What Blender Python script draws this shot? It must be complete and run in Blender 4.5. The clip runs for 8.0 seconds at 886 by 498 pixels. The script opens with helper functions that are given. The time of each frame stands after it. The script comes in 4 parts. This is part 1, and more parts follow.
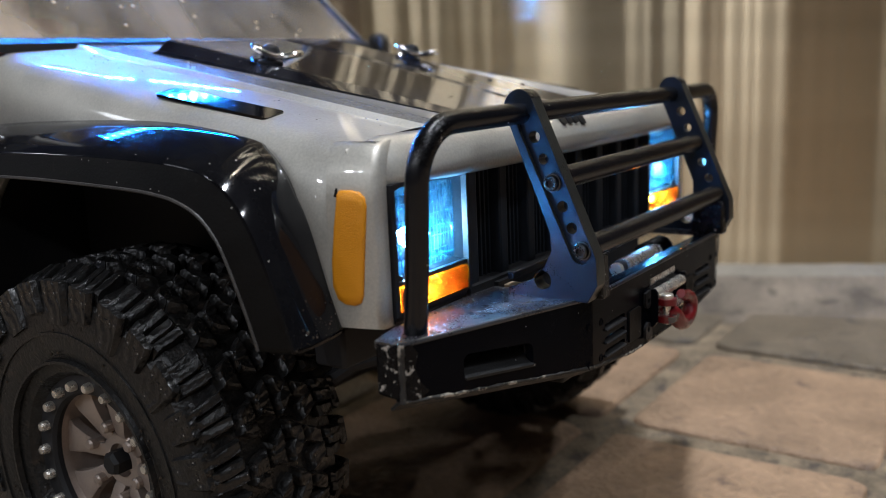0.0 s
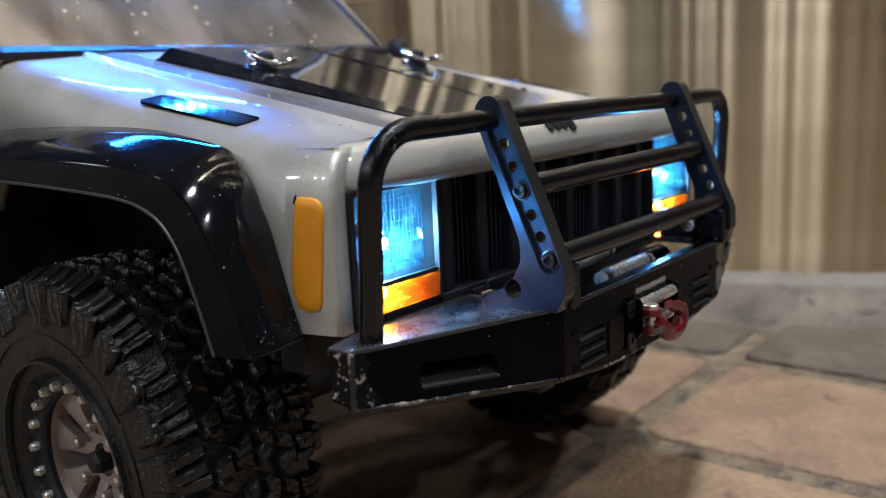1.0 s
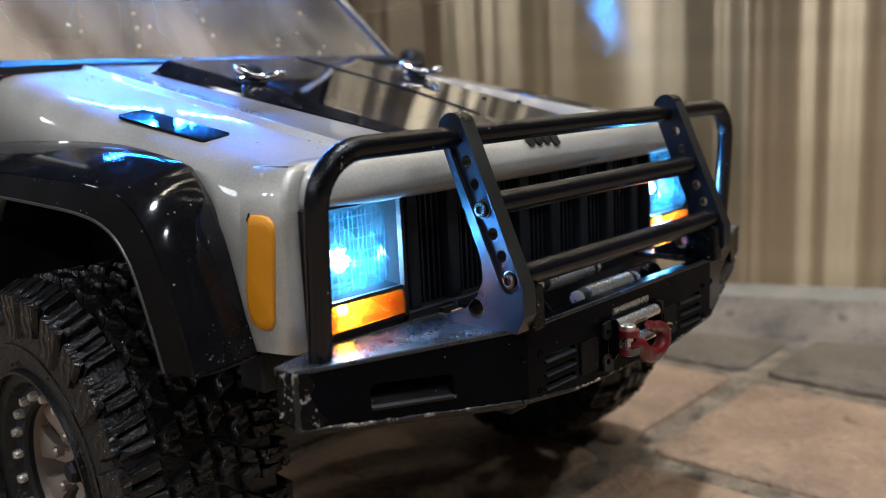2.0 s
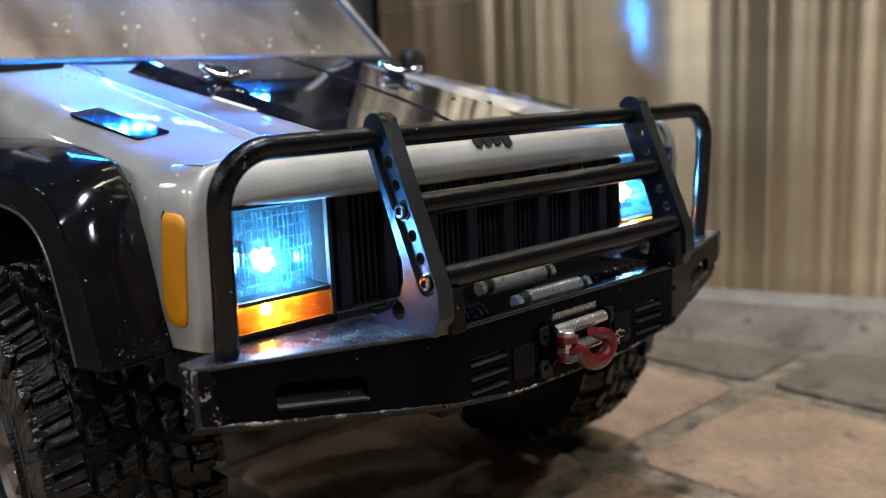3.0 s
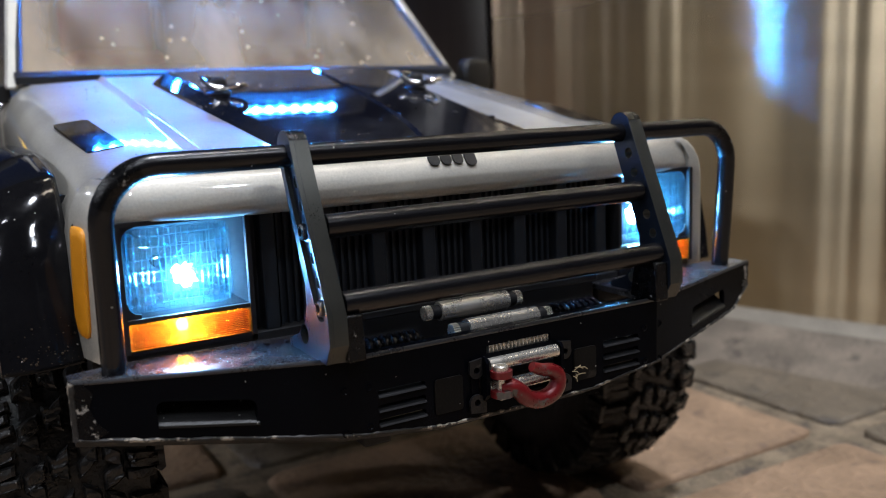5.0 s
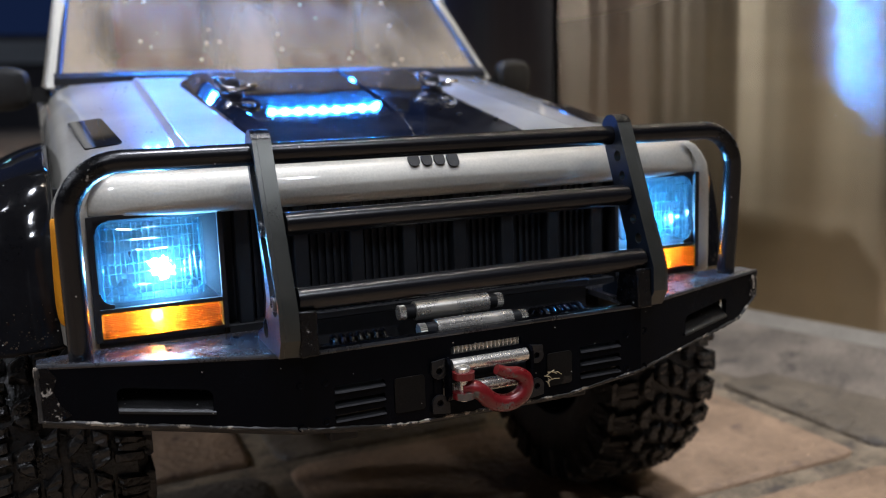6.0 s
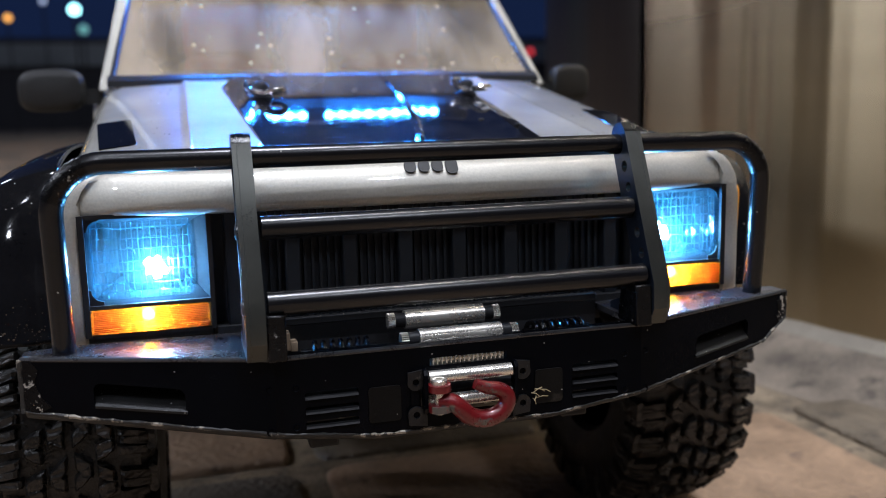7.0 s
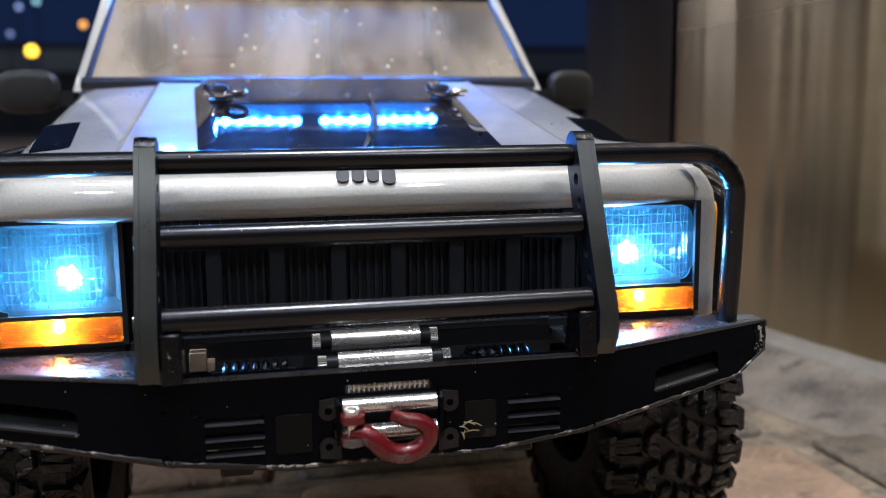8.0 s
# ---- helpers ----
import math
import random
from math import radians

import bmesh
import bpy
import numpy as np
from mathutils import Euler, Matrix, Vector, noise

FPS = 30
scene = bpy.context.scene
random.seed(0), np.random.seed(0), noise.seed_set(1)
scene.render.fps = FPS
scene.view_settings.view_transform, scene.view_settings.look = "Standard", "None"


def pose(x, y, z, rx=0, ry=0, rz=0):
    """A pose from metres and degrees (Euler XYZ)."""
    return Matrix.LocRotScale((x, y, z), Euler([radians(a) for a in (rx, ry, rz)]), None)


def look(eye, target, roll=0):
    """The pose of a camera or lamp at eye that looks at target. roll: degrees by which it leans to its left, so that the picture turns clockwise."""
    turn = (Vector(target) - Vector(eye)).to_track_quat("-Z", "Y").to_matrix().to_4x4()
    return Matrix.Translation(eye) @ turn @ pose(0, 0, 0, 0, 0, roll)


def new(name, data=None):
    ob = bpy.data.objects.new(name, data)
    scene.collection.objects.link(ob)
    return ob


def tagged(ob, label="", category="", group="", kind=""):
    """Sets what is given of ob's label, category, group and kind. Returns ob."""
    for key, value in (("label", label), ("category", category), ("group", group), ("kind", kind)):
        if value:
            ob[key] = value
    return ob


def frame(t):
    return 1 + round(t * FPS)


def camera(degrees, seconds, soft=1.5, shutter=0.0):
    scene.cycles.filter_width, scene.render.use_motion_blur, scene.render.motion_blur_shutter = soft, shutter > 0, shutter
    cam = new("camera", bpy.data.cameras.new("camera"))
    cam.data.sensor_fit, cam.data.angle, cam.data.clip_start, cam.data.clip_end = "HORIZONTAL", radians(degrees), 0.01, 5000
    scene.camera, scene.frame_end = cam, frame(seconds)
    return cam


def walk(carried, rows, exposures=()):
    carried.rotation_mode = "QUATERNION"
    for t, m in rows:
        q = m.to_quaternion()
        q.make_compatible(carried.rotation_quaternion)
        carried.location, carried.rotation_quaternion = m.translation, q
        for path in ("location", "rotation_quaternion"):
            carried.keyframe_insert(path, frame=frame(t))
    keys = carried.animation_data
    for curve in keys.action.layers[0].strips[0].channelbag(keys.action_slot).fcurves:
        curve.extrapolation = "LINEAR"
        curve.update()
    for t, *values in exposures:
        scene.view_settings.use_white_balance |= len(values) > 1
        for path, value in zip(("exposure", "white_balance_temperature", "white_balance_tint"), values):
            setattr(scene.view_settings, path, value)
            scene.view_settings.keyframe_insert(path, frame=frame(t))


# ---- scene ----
cam = camera(52.97, 8.0, soft=0.9)
cam.data.dof.use_dof = True
cam.data.dof.focus_distance = 0.235
cam.data.dof.aperture_fstop = 13.0
PATH = [
    (0, pose(-0.25451, -0.09764, 0.16277, 78.647, 2.457, -55.316)),
    (0.5, pose(-0.24684, -0.10751, 0.16270, 78.808, 2.536, -53.247)),
    (1, pose(-0.23820, -0.11642, 0.16258, 79.011, 2.683, -51.060)),
    (1.5, pose(-0.22959, -0.12332, 0.16505, 79.284, 2.826, -49.145)),
    (3, pose(-0.19309, -0.15641, 0.16301, 79.622, 2.462, -42.932)),
    (3.5, pose(-0.17567, -0.16906, 0.16346, 79.834, 2.544, -40.207)),
    (4, pose(-0.15781, -0.18128, 0.16452, 79.944, 2.495, -37.219)),
    (4.5, pose(-0.14617, -0.18429, 0.16432, 80.129, 2.351, -33.986)),
    (6, pose(-0.10132, -0.20467, 0.16189, 80.755, 1.932, -23.980)),
    (6.5, pose(-0.08783, -0.21374, 0.16172, 80.939, 1.755, -20.085)),
    (7, pose(-0.06649, -0.21177, 0.16171, 81.153, 1.338, -16.121)),
    (7.5, pose(-0.04517, -0.20569, 0.16111, 81.498, 0.983, -13.436)),
    (8, pose(-0.02909, -0.20055, 0.16036, 81.763, 0.621, -12.045)),
]
walk(cam, PATH, ((0, 0.34, 5560, 11), (4.5, 0.38, 5560, 12), (6.5, 0.47, 5460, 14), (8, 0.65, 5400, 14)))

# ---- world and large lights: night, warm lamps added out of view ----
world = bpy.data.worlds.new("night")
scene.world = world
world.use_nodes = True
wn = world.node_tree.nodes
wn["Background"].inputs[0].default_value = (0.004, 0.007, 0.019, 1)
wn["Background"].inputs[1].default_value = 1.3


def lamp(name, at, to, size, watts, colour, kind="AREA"):
    data = bpy.data.lights.new(name, kind)
    data.energy, data.color = watts, colour
    if kind == "AREA":
        data.shape, data.size = "DISK", size
    else:
        data.shadow_soft_size = size
    ob = new(name, data)
    ob.matrix_world = look(at, to) if kind == "AREA" else pose(*at)
    return ob


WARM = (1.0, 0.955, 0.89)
# unseen lamps added for fill and column streaks: place, aim, size, watts
ADDED_LAMPS = (((0.12, -0.30, 2.9), (0.10, 0.05, 0.0), 0.22, 50), ((-0.7, -0.6, 2.9), (0.0, 0.1, 0), 0.14, 4),
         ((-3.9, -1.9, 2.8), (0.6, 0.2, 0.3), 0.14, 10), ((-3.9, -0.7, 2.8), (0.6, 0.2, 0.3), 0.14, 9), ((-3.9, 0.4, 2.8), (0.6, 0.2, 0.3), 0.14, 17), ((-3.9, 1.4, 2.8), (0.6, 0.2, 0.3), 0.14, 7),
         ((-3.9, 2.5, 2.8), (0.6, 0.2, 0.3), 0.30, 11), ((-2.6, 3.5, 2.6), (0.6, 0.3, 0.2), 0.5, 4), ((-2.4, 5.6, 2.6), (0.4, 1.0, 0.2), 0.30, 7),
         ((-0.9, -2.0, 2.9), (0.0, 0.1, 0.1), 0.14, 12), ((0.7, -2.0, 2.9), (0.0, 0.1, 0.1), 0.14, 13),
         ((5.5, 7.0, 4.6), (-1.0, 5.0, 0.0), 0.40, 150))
for at, to, size, watts in ADDED_LAMPS:
    lamp("added_lamp", at, to, size, watts, WARM)

# ---- materials ----
def surface(name, base, rough=0.5, metal=0.0, var=0.15, coarse=60, fine=1500, bump=0.1, coat=0.0, rvar=0.1, grime=None, grime_at=0.62,
            spread=0.08, island=0.0, spec=0.5, aniso=0.0, speck=0.0, relief=0.0006, sipes=False):
    """A procedural surface: colour and gloss vary at two scales, with fine relief and stains where grime names a colour."""
    m = bpy.data.materials.new(name)
    m.use_nodes = True
    t = m.node_tree
    n, l = t.nodes, t.links
    p = n["Principled BSDF"]
    co = n.new("ShaderNodeTexCoord")
    a, b = n.new("ShaderNodeTexNoise"), n.new("ShaderNodeTexNoise")
    a.inputs["Scale"].default_value, b.inputs["Scale"].default_value = coarse, fine
    a.inputs["Detail"].default_value, b.inputs["Detail"].default_value = 5, 3
    grain = co.outputs["Object"]
    if aniso:
        drawn = n.new("ShaderNodeMapping")
        drawn.inputs["Scale"].default_value = (0.05, 0.05, 1.6)
        l.new(grain, drawn.inputs["Vector"])
        grain = drawn.outputs[0]
    for q in (a, b):
        l.new(grain, q.inputs["Vector"])
    mix = n.new("ShaderNodeMath")
    mix.operation = "MULTIPLY_ADD"
    l.new(b.outputs[0], mix.inputs[0])
    mix.inputs[1].default_value = 0.5
    l.new(a.outputs[0], mix.inputs[2])
    ramp = n.new("ShaderNodeMapRange")
    ramp.inputs[1].default_value, ramp.inputs[2].default_value = 0.45, 1.05
    ramp.inputs[3].default_value, ramp.inputs[4].default_value = 1 - var, 1 + var
    l.new(mix.outputs[0], ramp.inputs[0])
    col = n.new("ShaderNodeVectorMath")
    col.operation = "SCALE"
    col.inputs[0].default_value = base
    l.new(ramp.outputs[0], col.inputs["Scale"])
    out = col.outputs[0]
    if island:
        info = n.new("ShaderNodeObjectInfo")
        r2 = n.new("ShaderNodeMapRange")
        r2.inputs[3].default_value, r2.inputs[4].default_value = 1 - island, 1 + island
        l.new(info.outputs["Random"], r2.inputs[0])
        c2 = n.new("ShaderNodeVectorMath")
        c2.operation = "SCALE"
        l.new(out, c2.inputs[0])
        l.new(r2.outputs[0], c2.inputs["Scale"])
        out = c2.outputs[0]
    if grime:
        g = n.new("ShaderNodeTexNoise")
        g.inputs["Scale"].default_value, g.inputs["Detail"].default_value, g.inputs["Roughness"].default_value = coarse * 1.7, 8, 0.65
        l.new(co.outputs["Object"], g.inputs["Vector"])
        gr = n.new("ShaderNodeMapRange")
        gr.inputs[1].default_value, gr.inputs[2].default_value = grime_at, grime_at + spread
        l.new(g.outputs[0], gr.inputs[0])
        gm = n.new("ShaderNodeMix")
        gm.data_type = "RGBA"
        l.new(gr.outputs[0], gm.inputs[0])
        l.new(out, gm.inputs[6])
        gm.inputs[7].default_value = (*grime, 1)
        out = gm.outputs[2]
    if speck:
        vo = n.new("ShaderNodeTexVoronoi")
        vo.inputs["Scale"].default_value = 620
        l.new(co.outputs["Object"], vo.inputs["Vector"])
        near = n.new("ShaderNodeMath")
        near.operation = "LESS_THAN"
        near.inputs[1].default_value = 0.13
        l.new(vo.outputs["Distance"], near.inputs[0])
        sep = n.new("ShaderNodeSeparateColor")
        l.new(vo.outputs["Color"], sep.inputs[0])
        few = n.new("ShaderNodeMath")
        few.operation = "LESS_THAN"
        few.inputs[1].default_value = speck
        l.new(sep.outputs[0], few.inputs[0])
        both_of = n.new("ShaderNodeMath")
        both_of.operation = "MULTIPLY"
        l.new(near.outputs[0], both_of.inputs[0])
        l.new(few.outputs[0], both_of.inputs[1])
        sm = n.new("ShaderNodeMix")
        sm.data_type = "RGBA"
        l.new(both_of.outputs[0], sm.inputs[0])
        l.new(out, sm.inputs[6])
        sm.inputs[7].default_value = (0.34, 0.32, 0.29, 1)
        out = sm.outputs[2]
    l.new(out, p.inputs["Base Color"])
    rr = n.new("ShaderNodeMapRange")
    rr.inputs[1].default_value, rr.inputs[2].default_value = 0.45, 1.05
    rr.inputs[3].default_value, rr.inputs[4].default_value = max(0.02, rough - rvar), min(1, rough + rvar)
    l.new(mix.outputs[0], rr.inputs[0])
    l.new(rr.outputs[0], p.inputs["Roughness"])
    p.inputs["Metallic"].default_value = metal
    p.inputs["Coat Weight"].default_value = coat
    p.inputs["Coat Roughness"].default_value = 0.04
    p.inputs["Specular IOR Level"].default_value = spec
    if aniso:
        p.inputs["Anisotropic"].default_value = aniso
        up = n.new("ShaderNodeCombineXYZ")
        up.inputs[2].default_value = 1.0
        l.new(up.outputs[0], p.inputs["Tangent"])
    if bump:
        bp = n.new("ShaderNodeBump")
        bp.inputs["Strength"].default_value, bp.inputs["Distance"].default_value = bump, relief
        height = mix.outputs[0]
        if sipes:
            wv = n.new("ShaderNodeTexWave")
            wv.bands_direction = "Z"
            wv.inputs["Scale"].default_value, wv.inputs["Distortion"].default_value, wv.inputs["Detail"].default_value = 100, 9.0, 2.0
            wv.inputs["Detail Scale"].default_value = 1.2
            l.new(co.outputs["Object"], wv.inputs["Vector"])
            more = n.new("ShaderNodeMath")
            more.operation = "MULTIPLY_ADD"
            more.inputs[1].default_value = 0.45
            l.new(wv.outputs["Fac"], more.inputs[0])
            l.new(height, more.inputs[2])
            height = more.outputs[0]
        l.new(height, bp.inputs["Height"])
        l.new(bp.outputs[0], p.inputs["Normal"])
    return m


def lens(name, tint, clear, glow, rough=0.08, gloss=0.12):
    """Clear moulded plastic that passes light and scatters part of it."""
    m = bpy.data.materials.new(name)
    m.use_nodes = True
    t = m.node_tree
    n, l = t.nodes, t.links
    n.remove(n["Principled BSDF"])
    tr, tl, gl = n.new("ShaderNodeBsdfTransparent"), n.new("ShaderNodeBsdfTranslucent"), n.new("ShaderNodeBsdfGlossy")
    tr.inputs[0].default_value, tl.inputs[0].default_value = (*clear, 1), (*tint, 1)
    gl.inputs["Roughness"].default_value = rough
    a, b = n.new("ShaderNodeMixShader"), n.new("ShaderNodeMixShader")
    a.inputs[0].default_value, b.inputs[0].default_value = glow, gloss
    l.new(tr.outputs[0], a.inputs[1])
    l.new(tl.outputs[0], a.inputs[2])
    l.new(a.outputs[0], b.inputs[1])
    l.new(gl.outputs[0], b.inputs[2])
    l.new(b.outputs[0], n["Material Output"].inputs[0])
    return m


def glowing(name, colour, strength):
    m = bpy.data.materials.new(name)
    m.use_nodes = True
    p = m.node_tree.nodes["Principled BSDF"]
    p.inputs["Base Color"].default_value = (*colour, 1)
    p.inputs["Emission Color"].default_value = (*colour, 1)
    p.inputs["Emission Strength"].default_value = strength
    return m


def glass(name, dust, tint=(0.75, 0.72, 0.68)):
    """A dusty clear polycarbonate screen: transparent, glossy, and hazed by fine dust and dried drops."""
    m = bpy.data.materials.new(name)
    m.use_nodes = True
    t = m.node_tree
    n, l = t.nodes, t.links
    n.remove(n["Principled BSDF"])
    co = n.new("ShaderNodeTexCoord")
    a, v = n.new("ShaderNodeTexNoise"), n.new("ShaderNodeTexVoronoi")
    a.inputs["Scale"].default_value, a.inputs["Detail"].default_value = 38, 4
    v.inputs["Scale"].default_value = 105
    # dust stretched to stand in for the screen's light and dark bands
    banding = n.new("ShaderNodeMapping")
    banding.inputs["Scale"].default_value = (1.0, 0.4, 0.4)
    l.new(co.outputs["Object"], banding.inputs["Vector"])
    l.new(banding.outputs[0], a.inputs["Vector"])
    l.new(co.outputs["Object"], v.inputs["Vector"])
    r = n.new("ShaderNodeMapRange")
    r.inputs[1].default_value, r.inputs[2].default_value, r.inputs[3].default_value, r.inputs[4].default_value = 0.32, 0.68, dust * 0.4, dust * 1.6
    l.new(a.outputs[0], r.inputs[0])
    d = n.new("ShaderNodeMapRange")
    d.inputs[1].default_value, d.inputs[2].default_value, d.inputs[3].default_value, d.inputs[4].default_value = 0.045, 0.11, 0.75, 0.0
    l.new(v.outputs["Distance"], d.inputs[0])
    s = n.new("ShaderNodeMath")
    s.operation, s.use_clamp = "ADD", True
    l.new(r.outputs[0], s.inputs[0])
    l.new(d.outputs[0], s.inputs[1])
    tr, df, gl = n.new("ShaderNodeBsdfTransparent"), n.new("ShaderNodeBsdfDiffuse"), n.new("ShaderNodeBsdfGlossy")
    tr.inputs[0].default_value, df.inputs[0].default_value = (*tint, 1), (0.80, 0.66, 0.46, 1)
    gl.inputs["Roughness"].default_value = 0.045
    x, y = n.new("ShaderNodeMixShader"), n.new("ShaderNodeMixShader")
    l.new(s.outputs[0], x.inputs[0])
    l.new(tr.outputs[0], x.inputs[1])
    l.new(df.outputs[0], x.inputs[2])
    fr = n.new("ShaderNodeFresnel")
    fr.inputs[0].default_value = 1.2
    l.new(fr.outputs[0], y.inputs[0])
    l.new(x.outputs[0], y.inputs[1])
    l.new(gl.outputs[0], y.inputs[2])
    l.new(y.outputs[0], n["Material Output"].inputs[0])
    return m


SILVER = surface("silver_paint", (0.51, 0.49, 0.43), 0.5, 0.42, 0.25, 30, 1500, 0.2, coat=1.0, rvar=0.05, relief=0.0003)
SILVER.node_tree.nodes["Principled BSDF"].inputs["Coat IOR"].default_value = 1.6
BLACKGLOSS = surface("black_gloss_plastic", (0.006, 0.006, 0.007), 0.08, 0, 0.3, 60, 900, 0.02, rvar=0.04, speck=0.04, grime=(0.012, 0.0118, 0.0118), grime_at=0.52, spread=0.25, spec=0.18)
BLACKFILM = surface("black_hood_film", (0.005, 0.005, 0.007), 0.022, 0, 0.3, 16, 700, 0.002, rvar=0.004, speck=0.20, grime=(0.045, 0.045, 0.05), grime_at=0.44, spread=0.4, spec=1.0, coat=0.7)
SATIN = surface("black_satin_metal", (0.0024, 0.0028, 0.0044), 0.24, 0.0, 0.25, 50, 1800, 0.05, rvar=0.06, grime=(0.14, 0.125, 0.10), grime_at=0.735, spread=0.02, spec=0.05, speck=0.03)
DECK = surface("black_deck_coating", (0.026, 0.026, 0.030), 0.27, 0.0, 0.25, 60, 1800, 0.04, rvar=0.08, grime=(0.15, 0.15, 0.15), grime_at=0.55, spread=0.16, speck=0.30, spec=1.0)
SCUFFED = surface("scuffed_black_metal", (0.0034, 0.0036, 0.0046), 0.25, 0.0, 0.25, 260, 2400, 0.3, grime=(0.46, 0.43, 0.38), grime_at=0.57, spread=0.05, spec=0.15)
EDGEWORN = surface("worn_black_edge", (0.02, 0.019, 0.018), 0.6, 0.0, 0.3, 140, 1500, 0.6, grime=(0.34, 0.30, 0.24), grime_at=0.53, spread=0.06)
ANODISED = surface("dark_anodised_metal", (0.074, 0.076, 0.068), 0.34, 0.7, 0.15, 70, 2500, 0.03, speck=0.06)
MATTE = surface("matte_black_plastic", (0.019, 0.019, 0.0205), 0.5, 0, 0.25, 60, 1200, 0.05, spec=0.25)
EDGEGLINT = surface("edge_glint_line", (0.07, 0.07, 0.075), 0.30, 0.6, 0.3, 90, 1800, 0.1)
LAMPBLACK = surface("dull_lamp_black", (0.006, 0.007, 0.009), 0.9, 0, 0.1, spec=0.0)
RUBBER = surface("tyre_rubber", (0.0115, 0.011, 0.0105), 0.34, 0, 0.4, 110, 900, 1.0, rvar=0.10, grime=(0.050, 0.035, 0.024), grime_at=0.56, spread=0.22, spec=0.42, relief=0.0007)
# the tread's pale specks paint small wet glints
TREAD = surface("siped_tread_rubber", (0.0118, 0.0114, 0.011), 0.33, 0, 0.4, 110, 900, 1.0, rvar=0.10, grime=(0.044, 0.031, 0.022), grime_at=0.54, spread=0.2, spec=0.45, relief=0.0008, speck=0.05, sipes=True)
RIMMETAL = surface("satin_rim_metal", (0.42, 0.35, 0.30), 0.42, 0.6, 0.2, 80, 2200, 0.05, grime=(0.10, 0.08, 0.06), grime_at=0.62, spread=0.1)
STEEL = surface("polished_steel", (0.80, 0.76, 0.68), 0.28, 0.82, 0.08, 120, 2500, 0.015)
CHROME = surface("chrome", (0.86, 0.86, 0.86), 0.16, 1.0, 0.08, 150, 2500, 0.02)
REDPAINT = surface("red_enamel", (0.14, 0.006, 0.008), 0.32, 0.1, 0.3, 90, 1500, 0.1, coat=0.4, grime=(0.10, 0.085, 0.075), grime_at=0.57, spread=0.05)
MARKER = surface("amber_marker", (0.82, 0.33, 0.004), 0.38, 0, 0.10, 90, 3500, 0.5)
REFLECTOR = surface("reflector_bowl", (0.0075, 0.0105, 0.0135), 0.7, 0.0, 0.1, 90, 1800, 0.05, spec=0.0)
LENS = lens("headlight_lens", (0.42, 0.82, 1.0), (0.74, 0.91, 1.0), 0.007, gloss=0.06)
LENSRIB = lens("headlight_flutes", (0.45, 0.86, 1.0), (0.34, 0.54, 0.66), 0.09)
BLACKSTEEL = surface("blackened_steel", (0.10, 0.10, 0.10), 0.28, 1.0, 0.15, 90, 2500, 0.03)
AMBER = lens("amber_lens", (1.0, 0.60, 0.05), (1.0, 0.62, 0.08), 0.28)
SIGNALBACK = surface("signal_backing", (0.05, 0.05, 0.05), 0.6, 0, 0.1)
LED = glowing("cold_white_led", (0.62, 0.89, 1.0), 520)
LEDAMBER = glowing("amber_led", (1.0, 0.70, 0.22), 400)
LEDBAR = glowing("roof_bar_led", (0.045, 0.26, 1.0), 950)
BARGLOW = glowing("bar_lamp_glow", (0.06, 0.32, 1.0), 110)
SCREEN = glass("dusty_windscreen", 0.235)
CABIN = surface("dark_cabin", (0.03, 0.028, 0.027), 0.6, 0, 0.2)
PINK = surface("pink_stone", (0.35, 0.235, 0.145), 0.62, 0, 0.40, 30, 260, 1.0, island=0.12, grime=(0.17, 0.115, 0.083), grime_at=0.58, spread=0.12, relief=0.004)
GREY = surface("grey_stone", (0.15, 0.12, 0.083), 0.55, 0, 0.40, 30, 260, 1.0, island=0.14, grime=(0.075, 0.062, 0.05), grime_at=0.55, spread=0.12, relief=0.005)
MORTAR = surface("sandy_mortar", (0.23, 0.18, 0.118), 0.85, 0, 0.60, 60, 500, 0.9, relief=0.003, grime=(0.10, 0.08, 0.062), grime_at=0.52, spread=0.12)
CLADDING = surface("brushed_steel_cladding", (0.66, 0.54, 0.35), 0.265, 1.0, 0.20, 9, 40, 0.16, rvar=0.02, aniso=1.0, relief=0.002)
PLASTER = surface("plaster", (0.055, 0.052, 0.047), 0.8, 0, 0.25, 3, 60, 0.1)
DARKWALL = surface("dark_far_wall", (0.05, 0.048, 0.05), 0.8, 0, 0.3, 2, 30, 0.1)
GRILLE = surface("black_grille_plastic", (0.014, 0.0165, 0.021), 0.5, 0, 0.25, 60, 1200, 0.05, spec=0.3)
BADGE = surface("black_badge", (0.01, 0.01, 0.01), 0.4, 0, 0.1)
BRASS = surface("bare_fibre", (0.35, 0.28, 0.16), 0.8, 0, 0.2)
TAN = surface("tan_servo_case", (0.40, 0.30, 0.20), 0.6, 0, 0.2)
VENT = surface("dull_vent_insert", (0.005, 0.005, 0.0055), 0.05, 0, 0.3, 60, 1500, 0.01, rvar=0.01, speck=0.08, spec=0.7)
FLAREFACE = surface("matte_flare_face", (0.0075, 0.007, 0.0065), 0.45, 0, 0.35, 60, 1500, 0.2, grime=(0.035, 0.030, 0.025), grime_at=0.62, spread=0.12, spec=0.10, speck=0.04)
FLARERUB = surface("rubbed_flare_edge", (0.05, 0.046, 0.042), 0.4, 0, 0.4, 150, 1500, 0.4)
GUARD = surface("black_guard_tube", (0.005, 0.005, 0.0062), 0.26, 0.0, 0.2, 40, 1800, 0.015, rvar=0.02, grime=(0.16, 0.15, 0.13), grime_at=0.80, spread=0.02, spec=0.5, speck=0.012)
GAPDARK = surface("dark_joint", (0.008, 0.008, 0.008), 0.9, 0, 0.2, spec=0.1)
WATER = bpy.data.materials.new("water_drops")
WATER.use_nodes = True
